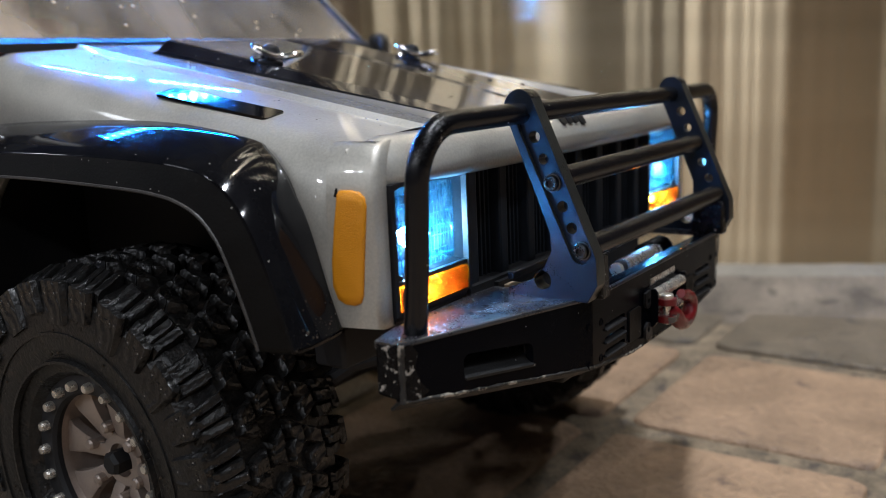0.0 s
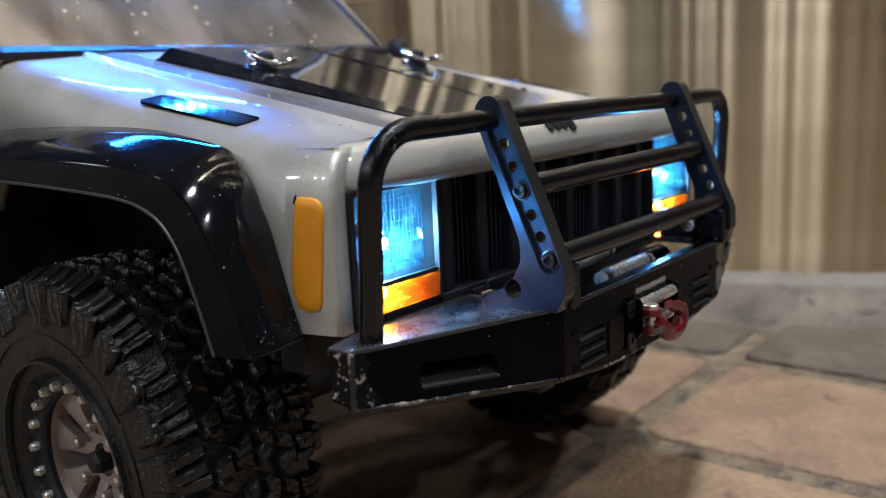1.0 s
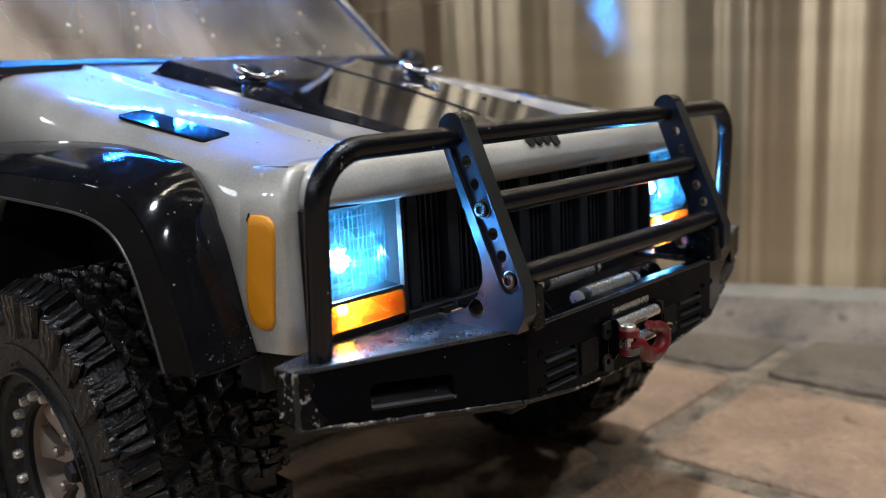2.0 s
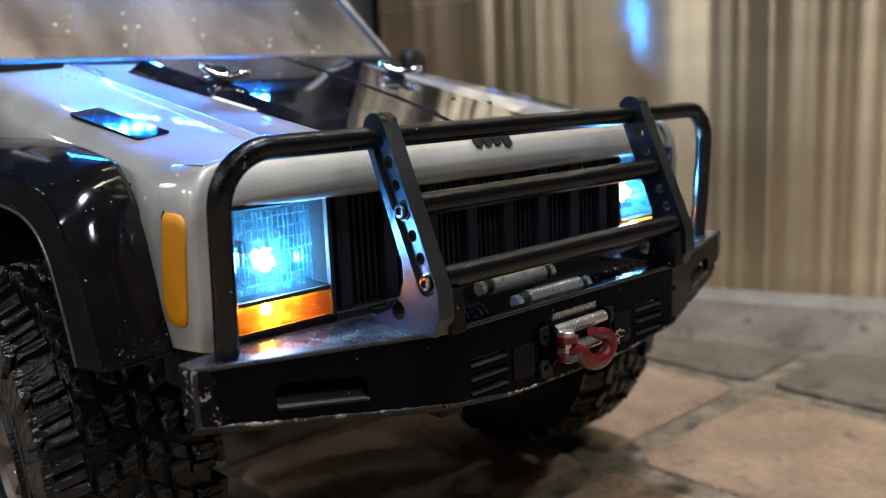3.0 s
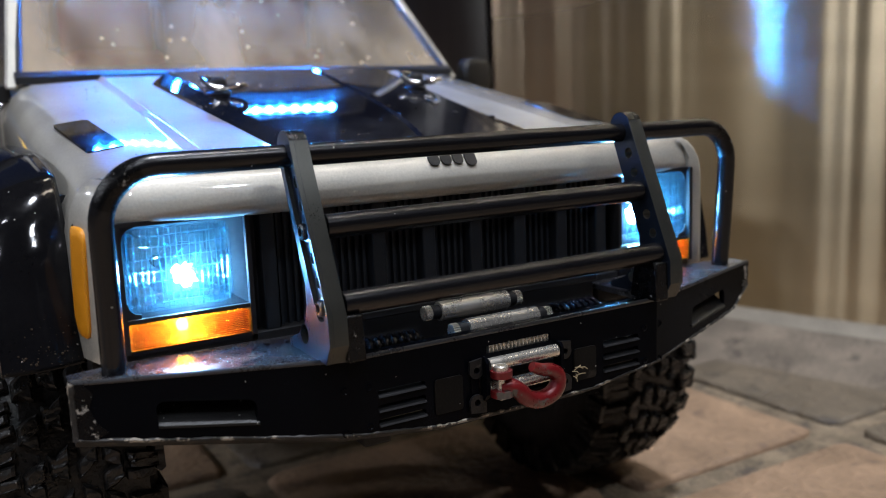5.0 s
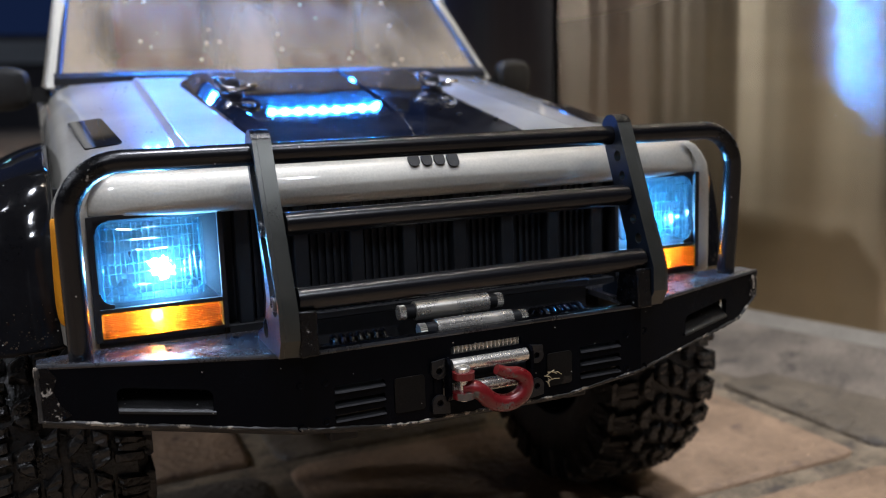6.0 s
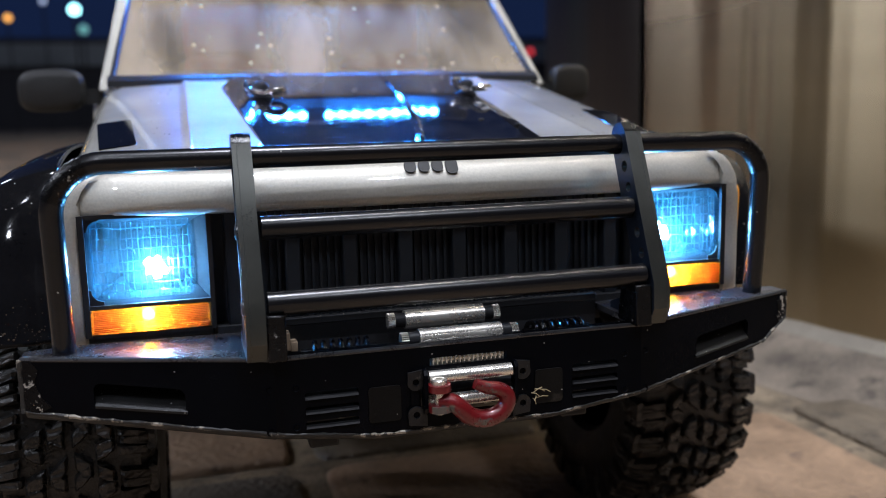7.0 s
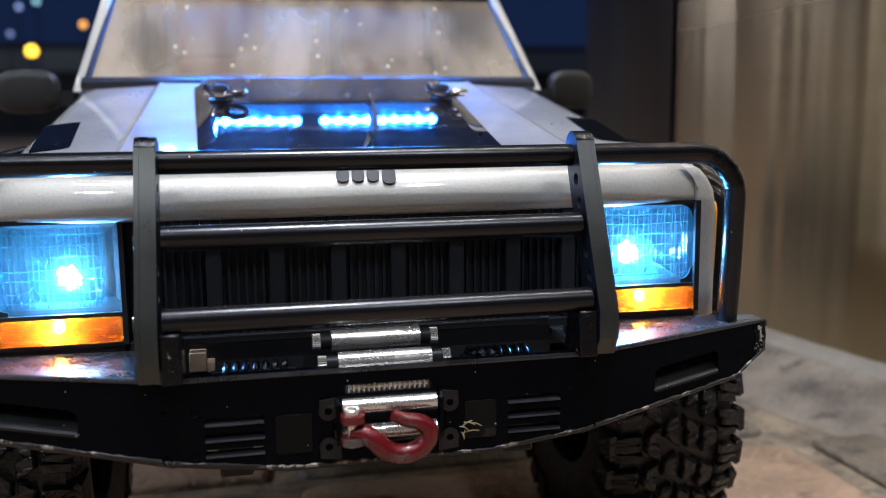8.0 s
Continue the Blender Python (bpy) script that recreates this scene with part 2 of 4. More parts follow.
wp = WATER.node_tree.nodes["Principled BSDF"]
wp.inputs["Transmission Weight"].default_value, wp.inputs["Roughness"].default_value, wp.inputs["IOR"].default_value = 1.0, 0.03, 1.33
AMBERRIB = lens("amber_rib", (1.0, 0.45, 0.02), (0.62, 0.28, 0.02), 0.15)
CHIPPED = surface("chipped_black_coating", (0.004, 0.004, 0.0045), 0.25, 0.0, 0.25, 330, 2600, 0.2, grime=(0.42, 0.40, 0.37), grime_at=0.64, spread=0.05, spec=0.27)
# dark anodised metal with the headlights' blue put into its colour
BLUELIT = surface("blue_lit_anodising", (0.022, 0.031, 0.052), 0.34, 0.6, 0.2, 70, 2500, 0.03, speck=0.10)
MUD = surface("dried_mud", (0.050, 0.038, 0.028), 0.95, 0, 0.4, 300, 2500, 0.5, spec=0.1)
# same steel, with the dark street it reflects put into the colour
SHADECLAD = surface("cladding_in_dark_reflection", (0.105, 0.10, 0.09), 0.33, 1.0, 0.20, 9, 40, 0.16, rvar=0.02, aniso=1.0, relief=0.002)

# ---- mesh helpers; shapes are drawn in millimetres ----
def finish(name, bm, material, parent=None, label="", smooth=32, bevel=0.0, kind="", flip=True):
    if flip:
        bmesh.ops.recalc_face_normals(bm, faces=bm.faces)
    bm.transform(Matrix.Scale(0.001, 4))
    me = bpy.data.meshes.new(name)
    bm.to_mesh(me)
    bm.free()
    if smooth:
        me.polygons.foreach_set("use_smooth", [True] * len(me.polygons))
        me.set_sharp_from_angle(angle=radians(smooth))
    me.materials.append(material)
    ob = new(name, me)
    if bevel:
        b = ob.modifiers.new("bevel", "BEVEL")
        b.width, b.segments, b.limit_method, b.angle_limit = bevel * 0.001, 2, "ANGLE", radians(40)
    if parent:
        ob.parent = parent
    return tagged(ob, label=label, kind=kind)


def part(name, bm, material, parent, label="", **more):
    return finish(name, bm, material, parent, label, **more)


def box(bm, x0, x1, y0, y1, z0, z1, m=None):
    vs = [bm.verts.new((x, y, z)) for x in (x0, x1) for y in (y0, y1) for z in (z0, z1)]
    for f in ((0, 1, 3, 2), (4, 6, 7, 5), (0, 4, 5, 1), (2, 3, 7, 6), (0, 2, 6, 4), (1, 5, 7, 3)):
        bm.faces.new([vs[i] for i in f])
    if m:
        for v in vs:
            v.co = m @ v.co
    return vs


def rings(bm, loops, close=True, caps=True, around=True):
    rows = [[bm.verts.new(p) for p in loop] for loop in loops]
    n = len(rows[0])
    pairs = list(zip(rows, rows[1:])) + ([(rows[-1], rows[0])] if around is None else [])
    for a, b in pairs:
        for i in range(n if close else n - 1):
            j = (i + 1) % n
            bm.faces.new((a[i], a[j], b[j], b[i]))
    if caps and close and around is not None:
        bm.faces.new(rows[0][::-1])
        bm.faces.new(rows[-1])
    return rows


def tube(bm, path, r, n=16, caps=True):
    path = [Vector(p) for p in path]
    side = None
    loops = []
    for i, p in enumerate(path):
        d = (path[min(i + 1, len(path) - 1)] - path[max(i - 1, 0)]).normalized()
        if side is None:
            side = d.orthogonal().normalized()
        side = (side - d * side.dot(d)).normalized()
        up = d.cross(side)
        rad = r[i] if isinstance(r, (list, tuple)) else r
        loops.append([p + rad * (math.cos(a) * side + math.sin(a) * up) for a in (2 * math.pi * k / n for k in range(n))])
    rings(bm, loops, caps=caps)


def lathe(bm, profile, origin, axis, n=48, caps=False):
    """profile: rows of (along, radius) turned about axis through origin."""
    axis, o = Vector(axis).normalized(), Vector(origin)
    s = axis.orthogonal().normalized()
    u = axis.cross(s)
    rings(bm, [[o + axis * h + r * (math.cos(a) * s + math.sin(a) * u) for a in (2 * math.pi * k / n for k in range(n))] for h, r in profile], caps=caps)


def prism(bm, outline, place, a, b):
    """A flat outline (p, q) given depth: place(p, q, d) makes the point."""
    rings(bm, [[place(p, q, d) for p, q in outline] for d in (a, b)])


def arc(cx, cy, r, a0, a1, n):
    return [(cx + r * math.cos(radians(a0 + (a1 - a0) * k / n)), cy + r * math.sin(radians(a0 + (a1 - a0) * k / n))) for k in range(n + 1)]


def rounded(x0, x1, z0, z1, r, n=5):
    return arc(x1 - r, z1 - r, r, 0, 90, n) + arc(x0 + r, z1 - r, r, 90, 180, n) + arc(x0 + r, z0 + r, r, 180, 270, n) + arc(x1 - r, z0 + r, r, 270, 360, n)


def thing(name, at, label, category, group=""):
    ob = new(name)
    ob.empty_display_size = 0.02
    ob.location = at
    bpy.context.view_layer.update()
    return tagged(ob, label, category, group)


def holed(bm, outline, holes, place, a, b):
    """A plate with real openings: outline and holes in the plate's plane, from depth a to depth b."""
    for d in (a, b):
        edges = []
        for loop in (outline, *holes):
            vs = [bm.verts.new(place(p, q, d)) for p, q in loop]
            edges += [bm.edges.new((vs[i], vs[(i + 1) % len(vs)])) for i in range(len(vs))]
        bmesh.ops.triangle_fill(bm, use_beauty=True, edges=edges)
    for loop in (outline, *holes):
        rings(bm, [[place(p, q, d) for p, q in loop] for d in (a, b)], caps=False)
    bmesh.ops.remove_doubles(bm, verts=bm.verts, dist=0.001)


def flow(pts, n=8):
    """A smooth line through the points."""
    q = [Vector(p) for p in pts]
    q = [2 * q[0] - q[1]] + q + [2 * q[-1] - q[-2]]
    line = []
    for a, b, c, d in zip(q, q[1:], q[2:], q[3:]):
        for k in range(n):
            t = k / n
            line.append(0.5 * (2 * b + (c - a) * t + (2 * a - 5 * b + 4 * c - d) * t * t + (3 * b - a - 3 * c + d) * t ** 3))
    return line + [q[-2]]


def circle(cx, cy, r, n=20):
    return arc(cx, cy, r, 0, 360 * (n - 1) / n, n - 1)


# ---- the setting: paved ground and the round steel-clad column ----
bm = bmesh.new()
R = 60000
vs = [bm.verts.new(p) for p in ((-R, -R, -3), (R, -R, -3), (R, R, -3), (-R, R, -3))]
bm.faces.new(vs)
ground = tagged(finish("ground", bm, MORTAR, smooth=0), "sandy mortar bed of a paved forecourt at night", "ground", kind="structure")

COL = (1290.0, 442.0)
RAD = 1000.0


def curved(bm, f0, f1, r0, r1, z0, z1, wave=0.0, step=0.12):
    n = max(2, int(abs(f1 - f0) / step))
    loops = []
    for k in range(n + 1):
        f = f0 + (f1 - f0) * k / n
        w = wave * (1.0 if f < 0 else 0.45) * (1 - 0.97 * math.exp(-((f + 14) / 3.2) ** 2)) * (noise.noise((f * 0.31, 3, 0)) + 0.33 * noise.noise((f * 1.3, 9, 0)))
        c, s = -math.cos(radians(f)), math.sin(radians(f))
        loops.append([(COL[0] + (r + w) * c, COL[1] + (r + w) * s, z) for r, z in ((r0, z0), (r1, z0), (r1, z1), (r0, z1))])
    rings(bm, loops)


bm = bmesh.new()
curved(bm, -180, 180, 940, 994, -2, 2600, 0, 3)
column = tagged(finish("wall_column", bm, GAPDARK), "round column clad in brushed stainless steel sheets", "column", kind="structure")
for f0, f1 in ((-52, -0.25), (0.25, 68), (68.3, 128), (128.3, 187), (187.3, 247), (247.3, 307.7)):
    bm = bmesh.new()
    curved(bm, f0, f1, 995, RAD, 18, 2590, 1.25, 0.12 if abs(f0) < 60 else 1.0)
    part("panel", bm, SHADECLAD if f0 > 0 else CLADDING, column, smooth=50)
# a low mortared kerb round the foot, with a pale fillet on top
KERB = surface("mortared_kerb", (0.20, 0.165, 0.125), 0.8, 0, 0.6, 30, 500, 0.8, relief=0.003, grime=(0.09, 0.074, 0.058), grime_at=0.54, spread=0.12)
FILLET = surface("pale_sealant", (0.27, 0.24, 0.19), 0.8, 0, 0.3, 40, 600, 0.6)
for name, profile, mat, words in (("trim_column_kerb", ((994, -2.6), (1064, -2.6), (1046, 1.2), (1028, 6.2), (1014, 12), (1006, 16), (994, 16)), KERB, "low sloping mortar haunch round the column foot"),
                                  ("trim_column_foot", ((996, 14.0), (1008, 15.2), (1004, 18), (1000.8, 22), (996, 22)), FILLET, "pale mortar fillet round the column foot")):
    bm = bmesh.new()
    loops = []
    for f in range(0, 720):
        c, q = -math.cos(radians(f / 2)), math.sin(radians(f / 2))
        w = 1.6 * noise.noise((f * 0.35, len(name), 0))
        loops.append([(COL[0] + (r + w) * c, COL[1] + (r + w) * q, z + (0.4 * w if z > 0 else 0)) for r, z in profile])
    rings(bm, loops, around=None)
    tagged(finish(name, bm, mat), words, "trim", kind="structure")

bm = bmesh.new()
box(bm, -26000, 30000, 16000, 16400, -3, 1500)
tagged(finish("backdrop", bm, DARKWALL, smooth=0), "dark unlit street front far behind the forecourt", "backdrop", kind="structure")

# unseen walls and soffit, added to close the place and be reflected
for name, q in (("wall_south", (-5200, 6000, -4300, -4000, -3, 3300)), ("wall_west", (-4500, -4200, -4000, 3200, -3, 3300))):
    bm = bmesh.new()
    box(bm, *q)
    tagged(finish(name, bm, PLASTER, smooth=0), "plain unseen wall, added to close the place and be reflected", "wall", kind="structure")
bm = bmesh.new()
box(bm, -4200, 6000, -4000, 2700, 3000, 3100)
tagged(finish("ceiling", bm, PLASTER, smooth=0), "plain unseen soffit, added over the lamps", "ceiling", kind="structure")


# housing for one of the added, unseen lamps
def added_lamp_housing(at, to):
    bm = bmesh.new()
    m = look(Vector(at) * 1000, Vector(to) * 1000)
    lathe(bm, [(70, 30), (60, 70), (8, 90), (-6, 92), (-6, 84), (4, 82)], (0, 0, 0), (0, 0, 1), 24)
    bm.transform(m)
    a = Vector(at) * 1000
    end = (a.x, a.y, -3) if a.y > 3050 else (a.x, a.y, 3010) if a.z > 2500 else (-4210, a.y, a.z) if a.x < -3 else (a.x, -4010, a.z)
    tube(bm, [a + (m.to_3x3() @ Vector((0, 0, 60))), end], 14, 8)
    tagged(finish("added_lamp_shade", bm, MATTE), "small round black housing of an added, unseen lamp", "lamp", "forecourt lamps")


for at, to, size, watts in ADDED_LAMPS:
    added_lamp_housing(at, to)

# ---- the model truck ----
truck = thing("model_truck", (0, 0, 0), "silver model off-road truck with black hood panel, lit headlights", "model truck")


def zt(y):
    return 148.5 + 0.19 * (y - 38)


def both(make):
    make(-1)
    make(1)


# body shell: hood, fenders and flanks
def arch(y):
    pts = ((-100, 104), (49, 104), (60, 128), (68, 138), (176, 138), (186, 128), (198, 104), (202, 76), (600, 76))
    for (a, p), (b, q) in zip(pts, pts[1:]):
        if a <= y <= b:
            return p + (q - p) * (y - a) / (b - a)


bm = bmesh.new()
loops = []
for y in (38.2, 39.0, 42.5, 49, 55, 60, 64, 68, 80, 95, 110, 125, 140, 160, 165, 170, 176, 182, 186, 192):
    t = zt(max(y, 38)) - (1.5 if y < 36 else 0.5 if y < 38 else 0)
    zb = arch(y)
    half = [(0, t + 0.4), (42, t), (63.6, t), (64.6, t + 0.35), (65.4, t + 0.2), (66.6, t - 1.1), (68, t - 1.1), (90, t - 2.4), (94.5, t - 3.8), (98, t - 7), (100.6, t - 12), (102, t - 17)]
    lo = t - 17
    if y < 42:
        half = half[:8] + [(x - 0.9, z) for x, z in half[8:]]
    half += [(x - (0.9 if y < 42 else 0), z) for x, z in ((102.4, lo + (zb - lo) * 0.3), (102.6, lo + (zb - lo) * 0.65), (102.6, zb), (100.8, zb))]
    loops.append([(-x, y, z) for x, z in half[::-1]] + [(x, y, z) for x, z in half[1:]])
rings(bm, loops, close=False)
body = part("body", bm, SILVER, truck, smooth=50)
so = body.modifiers.new("skin", "SOLIDIFY")
so.thickness, so.offset = 0.0012, -1

# rear body, cab and roof
bm = bmesh.new()
loops = []
for y, w, lo, hi in ((190.5, 102.6, 139, 172), (198, 102.9, 110, 175.6), (203, 103, 77, 176.2), (300, 103.5, 76, 178), (420, 103, 84, 178), (468, 100, 98, 176), (474, 96, 102, 170)):
    half = [(0, hi), (90, hi), (98, hi - 2), (w, hi - 8), (w, max(130, lo + 4)), (w - 0.5, lo), (0, lo)]
    loops.append([(-x, y, z) for x, z in half[::-1][1:]] + [(x, y, z) for x, z in half[1:-1]])
rings(bm, loops)
part("rear_body", bm, SILVER, truck, smooth=40)
bm = bmesh.new()
loops = []
for y, w, z0, z1 in ((240.6, 85, 224.5, 226.4), (249, 87, 226, 228.4), (262, 88, 228, 232.5), (400, 88, 228, 234), (462, 86, 226, 232), (470, 84, 223, 227)):
    loops.append([(-w, y, z0), (w, y, z0), (w, y, z0 + 2), (w - 6, y, z1), (-w + 6, y, z1), (-w, y, z0 + 2)])
rings(bm, loops)
part("roof", bm, SILVER, truck, smooth=40)


def pillar(s):
    bm = bmesh.new()
    a, b = Vector((s * 97.5, 190, 173)), Vector((s * 87, 241, 228))
    w = [(-2.6, -3.2), (2.4, -2.2), (2.4, 3.5), (-2.6, 3.5)]
    rings(bm, [[(p.x + s * q, p.y + r, p.z) for q, r in w] for p in (a, a.lerp(b, 0.33), a.lerp(b, 0.66), b)])
    part("pillar", bm, SILVER, truck, bevel=1.0)
    for y in (352, 462):
        bm = bmesh.new()
        rings(bm, [[(s * x + d, y + e, z) for d, e in ((-2, -4), (2, -4), (2, 4), (-2, 4))] for x, z in ((99, 175), (88, 228))])
        part("pillar", bm, SILVER, truck, bevel=0.6)
    bm = bmesh.new()
    rings(bm, [[(s * 98, 196, 176), (s * 98, 470, 176), (s * 88, 470, 228), (s * 88, 244, 228)], [(s * 97, 196, 176), (s * 97, 470, 176), (s * 87, 470, 228), (s * 87, 244, 228)]])
    pane = part("side_window", bm, SCREEN, truck, smooth=0)
    pane.visible_shadow = False


both(pillar)
bm = bmesh.new()
rings(bm, [[(-95, 190.0 + d, 175.5), (95, 190.0 + d, 175.5), (85, 240 + d, 227), (-85, 240 + d, 227)] for d in (0, 1)])
screen = part("windscreen", bm, SCREEN, truck, smooth=0)
screen.visible_shadow = False
bm = bmesh.new()
loops = []
for k in range(25):
    x = -96 + 8 * k
    loops.append([(x, 187.0, 174.5), (x, 187.4, 178.2 - 0.0006 * x * x * 0.2), (x, 191.2, 179.4), (x, 194, 176)])
rings(bm, loops)
part("windscreen_border", bm, MATTE, truck)


def seal(s):
    bm = bmesh.new()
    tube(bm, [(s * 94.4, 190.2, 177), (s * 84.8, 239.6, 226.6)], 1.2, 8)
    part("windscreen_border", bm, MATTE, truck)


both(seal)
# unseen dark strip added to keep the bar's light off the screen top
bm = bmesh.new()
rings(bm, [[(x, 230.6, 217.5), (x, 230.2, 218.2), (x, 239.4, 227.6), (x, 240.4, 227.2)] for x in (-85.6, 85.6)])
part("windscreen_border", bm, GAPDARK, truck)
bm = bmesh.new()
rings(bm, [[(-93, 197, 176), (93, 197, 176), (93, 226, 183), (-93, 226, 183)], [(-93, 226, 178), (93, 226, 178), (93, 228, 179), (-93, 228, 179)]])
part("dashboard", bm, CABIN, truck)
bm = bmesh.new()
for x0, x1 in ((-70, -14), (14, 70)):
    tube(bm, [(x0, 300, 180), (x0, 300, 216), (x0 + 5, 300, 223), (x1 - 5, 300, 223), (x1, 300, 216), (x1, 300, 180)], 3, 10)
tube(bm, [(-80, 296, 185), (-8, 296, 225)], 2.6, 10)
tube(bm, [(80, 296, 185), (8, 296, 225)], 2.6, 10)
part("roll_cage", bm, MATTE, truck)
# unseen tan panel added as a brighter ground behind the cage
bm = bmesh.new()
rings(bm, [[(-86, 332 + d, 178), (86, 332 + d, 178), (82, 336 + d, 226), (-82, 336 + d, 226)] for d in (0, 2)])
part("cage_backing", bm, surface("tan_cage_backing", (0.42, 0.36, 0.28), 0.8, 0, 0.3, 20, 400, 0.2), truck, "tan panel added behind the seats to set off the cage")


def seat(s):
    bm = bmesh.new()
    box(bm, s * 42 - 22, s * 42 + 22, 262, 300, 180, 192)
    box(bm, s * 42 - 22, s * 42 + 22, 286, 298, 192, 226)
    part("seat", bm, surface("maroon_seat_cloth", (0.45, 0.06, 0.08), 0.7), truck, bevel=4)


both(seat)


def mirror(s):
    bm = bmesh.new()
    loops = []
    cx, hw = (119, 14.5) if s < 0 else (117, 13.5)
    for y, g in ((186.5, 0.62), (187.3, 0.86), (190, 1.0), (195, 0.97), (197, 0.9)):
        row = []
        for a in (2 * math.pi * i / 24 for i in range(24)):
            x = cx + hw * g * math.copysign(abs(math.cos(a)) ** 0.6, math.cos(a))
            row.append((s * x, y + 0.62 * (x - 106), 173.8 + 9.0 * g * math.copysign(abs(math.sin(a)) ** 0.6, math.sin(a))))
        loops.append(row)
    rings(bm, loops)
    box(bm, min(s * 98, s * 107), max(s * 98, s * 107), 190, 195, 168, 174)
    part("side_mirror", bm, surface("textured_black_plastic", (0.007, 0.007, 0.007), 0.6, 0, 0.2, 60, 900, 0.4), truck, smooth=50)


both(mirror)

# front header panel, corner posts and lower lip
bm = bmesh.new()
loops = []
for k in range(41):
    x = -98 + 4.9 * k
    b = 3.3 * (abs(x) / 95) ** 2.2 + (0.9 * max(0, abs(x) - 92))
    sag = 0.25 * max(0, abs(x) - 88)
    loops.append([(x, 37 + b * 0.5, 136.2), (x, 28.3 + b, 136.2), (x, 27.4 + b, 137.0), (x, 27.2 + b, 139.0), (x, 28.0 + b, 142.5 - sag * 0.3),
                  (x, 29.8 + b * 0.95, 145.6 - sag * 0.6), (x, 32.6 + b * 0.7, 147.6 - sag), (x, 36.5 + b * 0.3, 148.3 - sag), (x, 39, 147.2 - sag)])
rings(bm, loops)
part("header_panel", bm, SILVER, truck, smooth=60)


def corner(s):
    bm = bmesh.new()
    plan = [(93.6, 42), (93.6, 30.9), (95.0, 30.2), (97.9, 29.9), (99.2, 30.3), (100.0, 31.4), (101.0, 35.2), (101.8, 38.5), (102.5, 42)]
    loops = []
    for z, g in ((103.2, 0.98), (104, 1), (112, 1), (124, 1), (134, 1), (140, 0.992), (143.5, 0.975), (146, 0.955), (147.3, 0.93)):
        loops.append([(s * x * g if x > 94 else s * x, y + (1 - g) * 40, z) for x, y in plan])
    rings(bm, loops)
    part("corner_panel", bm, SILVER, truck, smooth=60)
    bm = bmesh.new()
    tube(bm, [(s * 101.9, 39.7, 135.2), (s * 101.4, 39.6, 136.5), (s * 98.6, 39.4, 142.3), (s * 94.5, 39.0, 145.5), (s * 90, 38.4, 147.0), (s * 72, 38.0, 148.3), (s * 54, 38.0, 148.9)], 0.5, 6)
    part("panel_gap", bm, GAPDARK, truck)
    # side marker: a rounded amber plate that wraps the corner
    bm = bmesh.new()
    out = [(31.9, 133.2), (32.3, 135.2), (33.6, 136.4), (35.6, 136.8), (38.4, 136.8), (39.0, 136), (40.2, 129), (41.4, 120), (41.6, 114), (40.4, 110.8), (38.6, 109.7), (36.2, 109.5), (34.6, 110.2), (33.9, 112), (33.2, 120)]

    def wrap(y, z, d):
        return (s * (100.05 + (y - 31.5) * 0.235 + d), y - d * 0.22, z)

    cy, cz = 36.6, 123.0
    loops = []
    for g, d in ((1.0, -0.6), (1.0, 0.35), (0.95, 0.7), (0.82, 0.85), (0.4, 0.9), (0.02, 0.92)):
        loops.append([wrap(cy + (y - cy) * g, cz + (z - cz) * (g if g < 0.9 else 1 - (1 - g) * 0.4), d) for y, z in out])
    rings(bm, loops)
    part("side_marker", bm, MARKER, truck, "amber side marker lens", smooth=50)
    bm = bmesh.new()
    box(bm, min(s * 62, s * 94), max(s * 62, s * 94), 30.6, 35, 103.2, 105.6)
    part("lower_lip", bm, MATTE, truck, bevel=0.6)


both(corner)

# raised black hood panel, vents, hood pins, badge
bm = bmesh.new()
loops = []
for y, w, h in ((45.6, 43.2, 0.3), (47, 44.0, 0.97), (48.2, 44.1, 1.01), (56, 44.6, 1.29), (66, 45.1, 1.64), (78, 45.8, 2.06), (90, 46.5, 2.48), (105, 47.5, 3.0), (120, 48.4, 3.53), (135, 49.3, 4.05), (150, 50.2, 4.57), (162.8, 50.9, 5.02), (164, 51.0, 5.06), (167.5, 51.0, 0.2)):
    t = zt(y)
    ridge = 0.6 if 48 < y < 166 else 0.2
    xc = 15.5 * (1 - math.exp(-(y - 45) / 42))
    flank = [(w - 6.6, t + h), (w - 5.4, t + h - 0.25), (w - 0.7, t + h * 0.28), (w, t - 0.6)]
    loops.append([(-x, y, z) for x, z in flank[::-1]] + [(xc - 20, y, t + h), (xc - 4, y, t + h), (xc - 1.6, y, t + h + 0.06), (xc, y, t + h + ridge), (xc + 1.1, y, t + h - 0.12), (xc + 4, y, t + h), (xc + 16, y, t + h)] + [(x, y, z) for x, z in flank])
rings(bm, loops)
part("hood_panel", bm, BLACKFILM, truck, "glossy black raised hood panel", smooth=9)


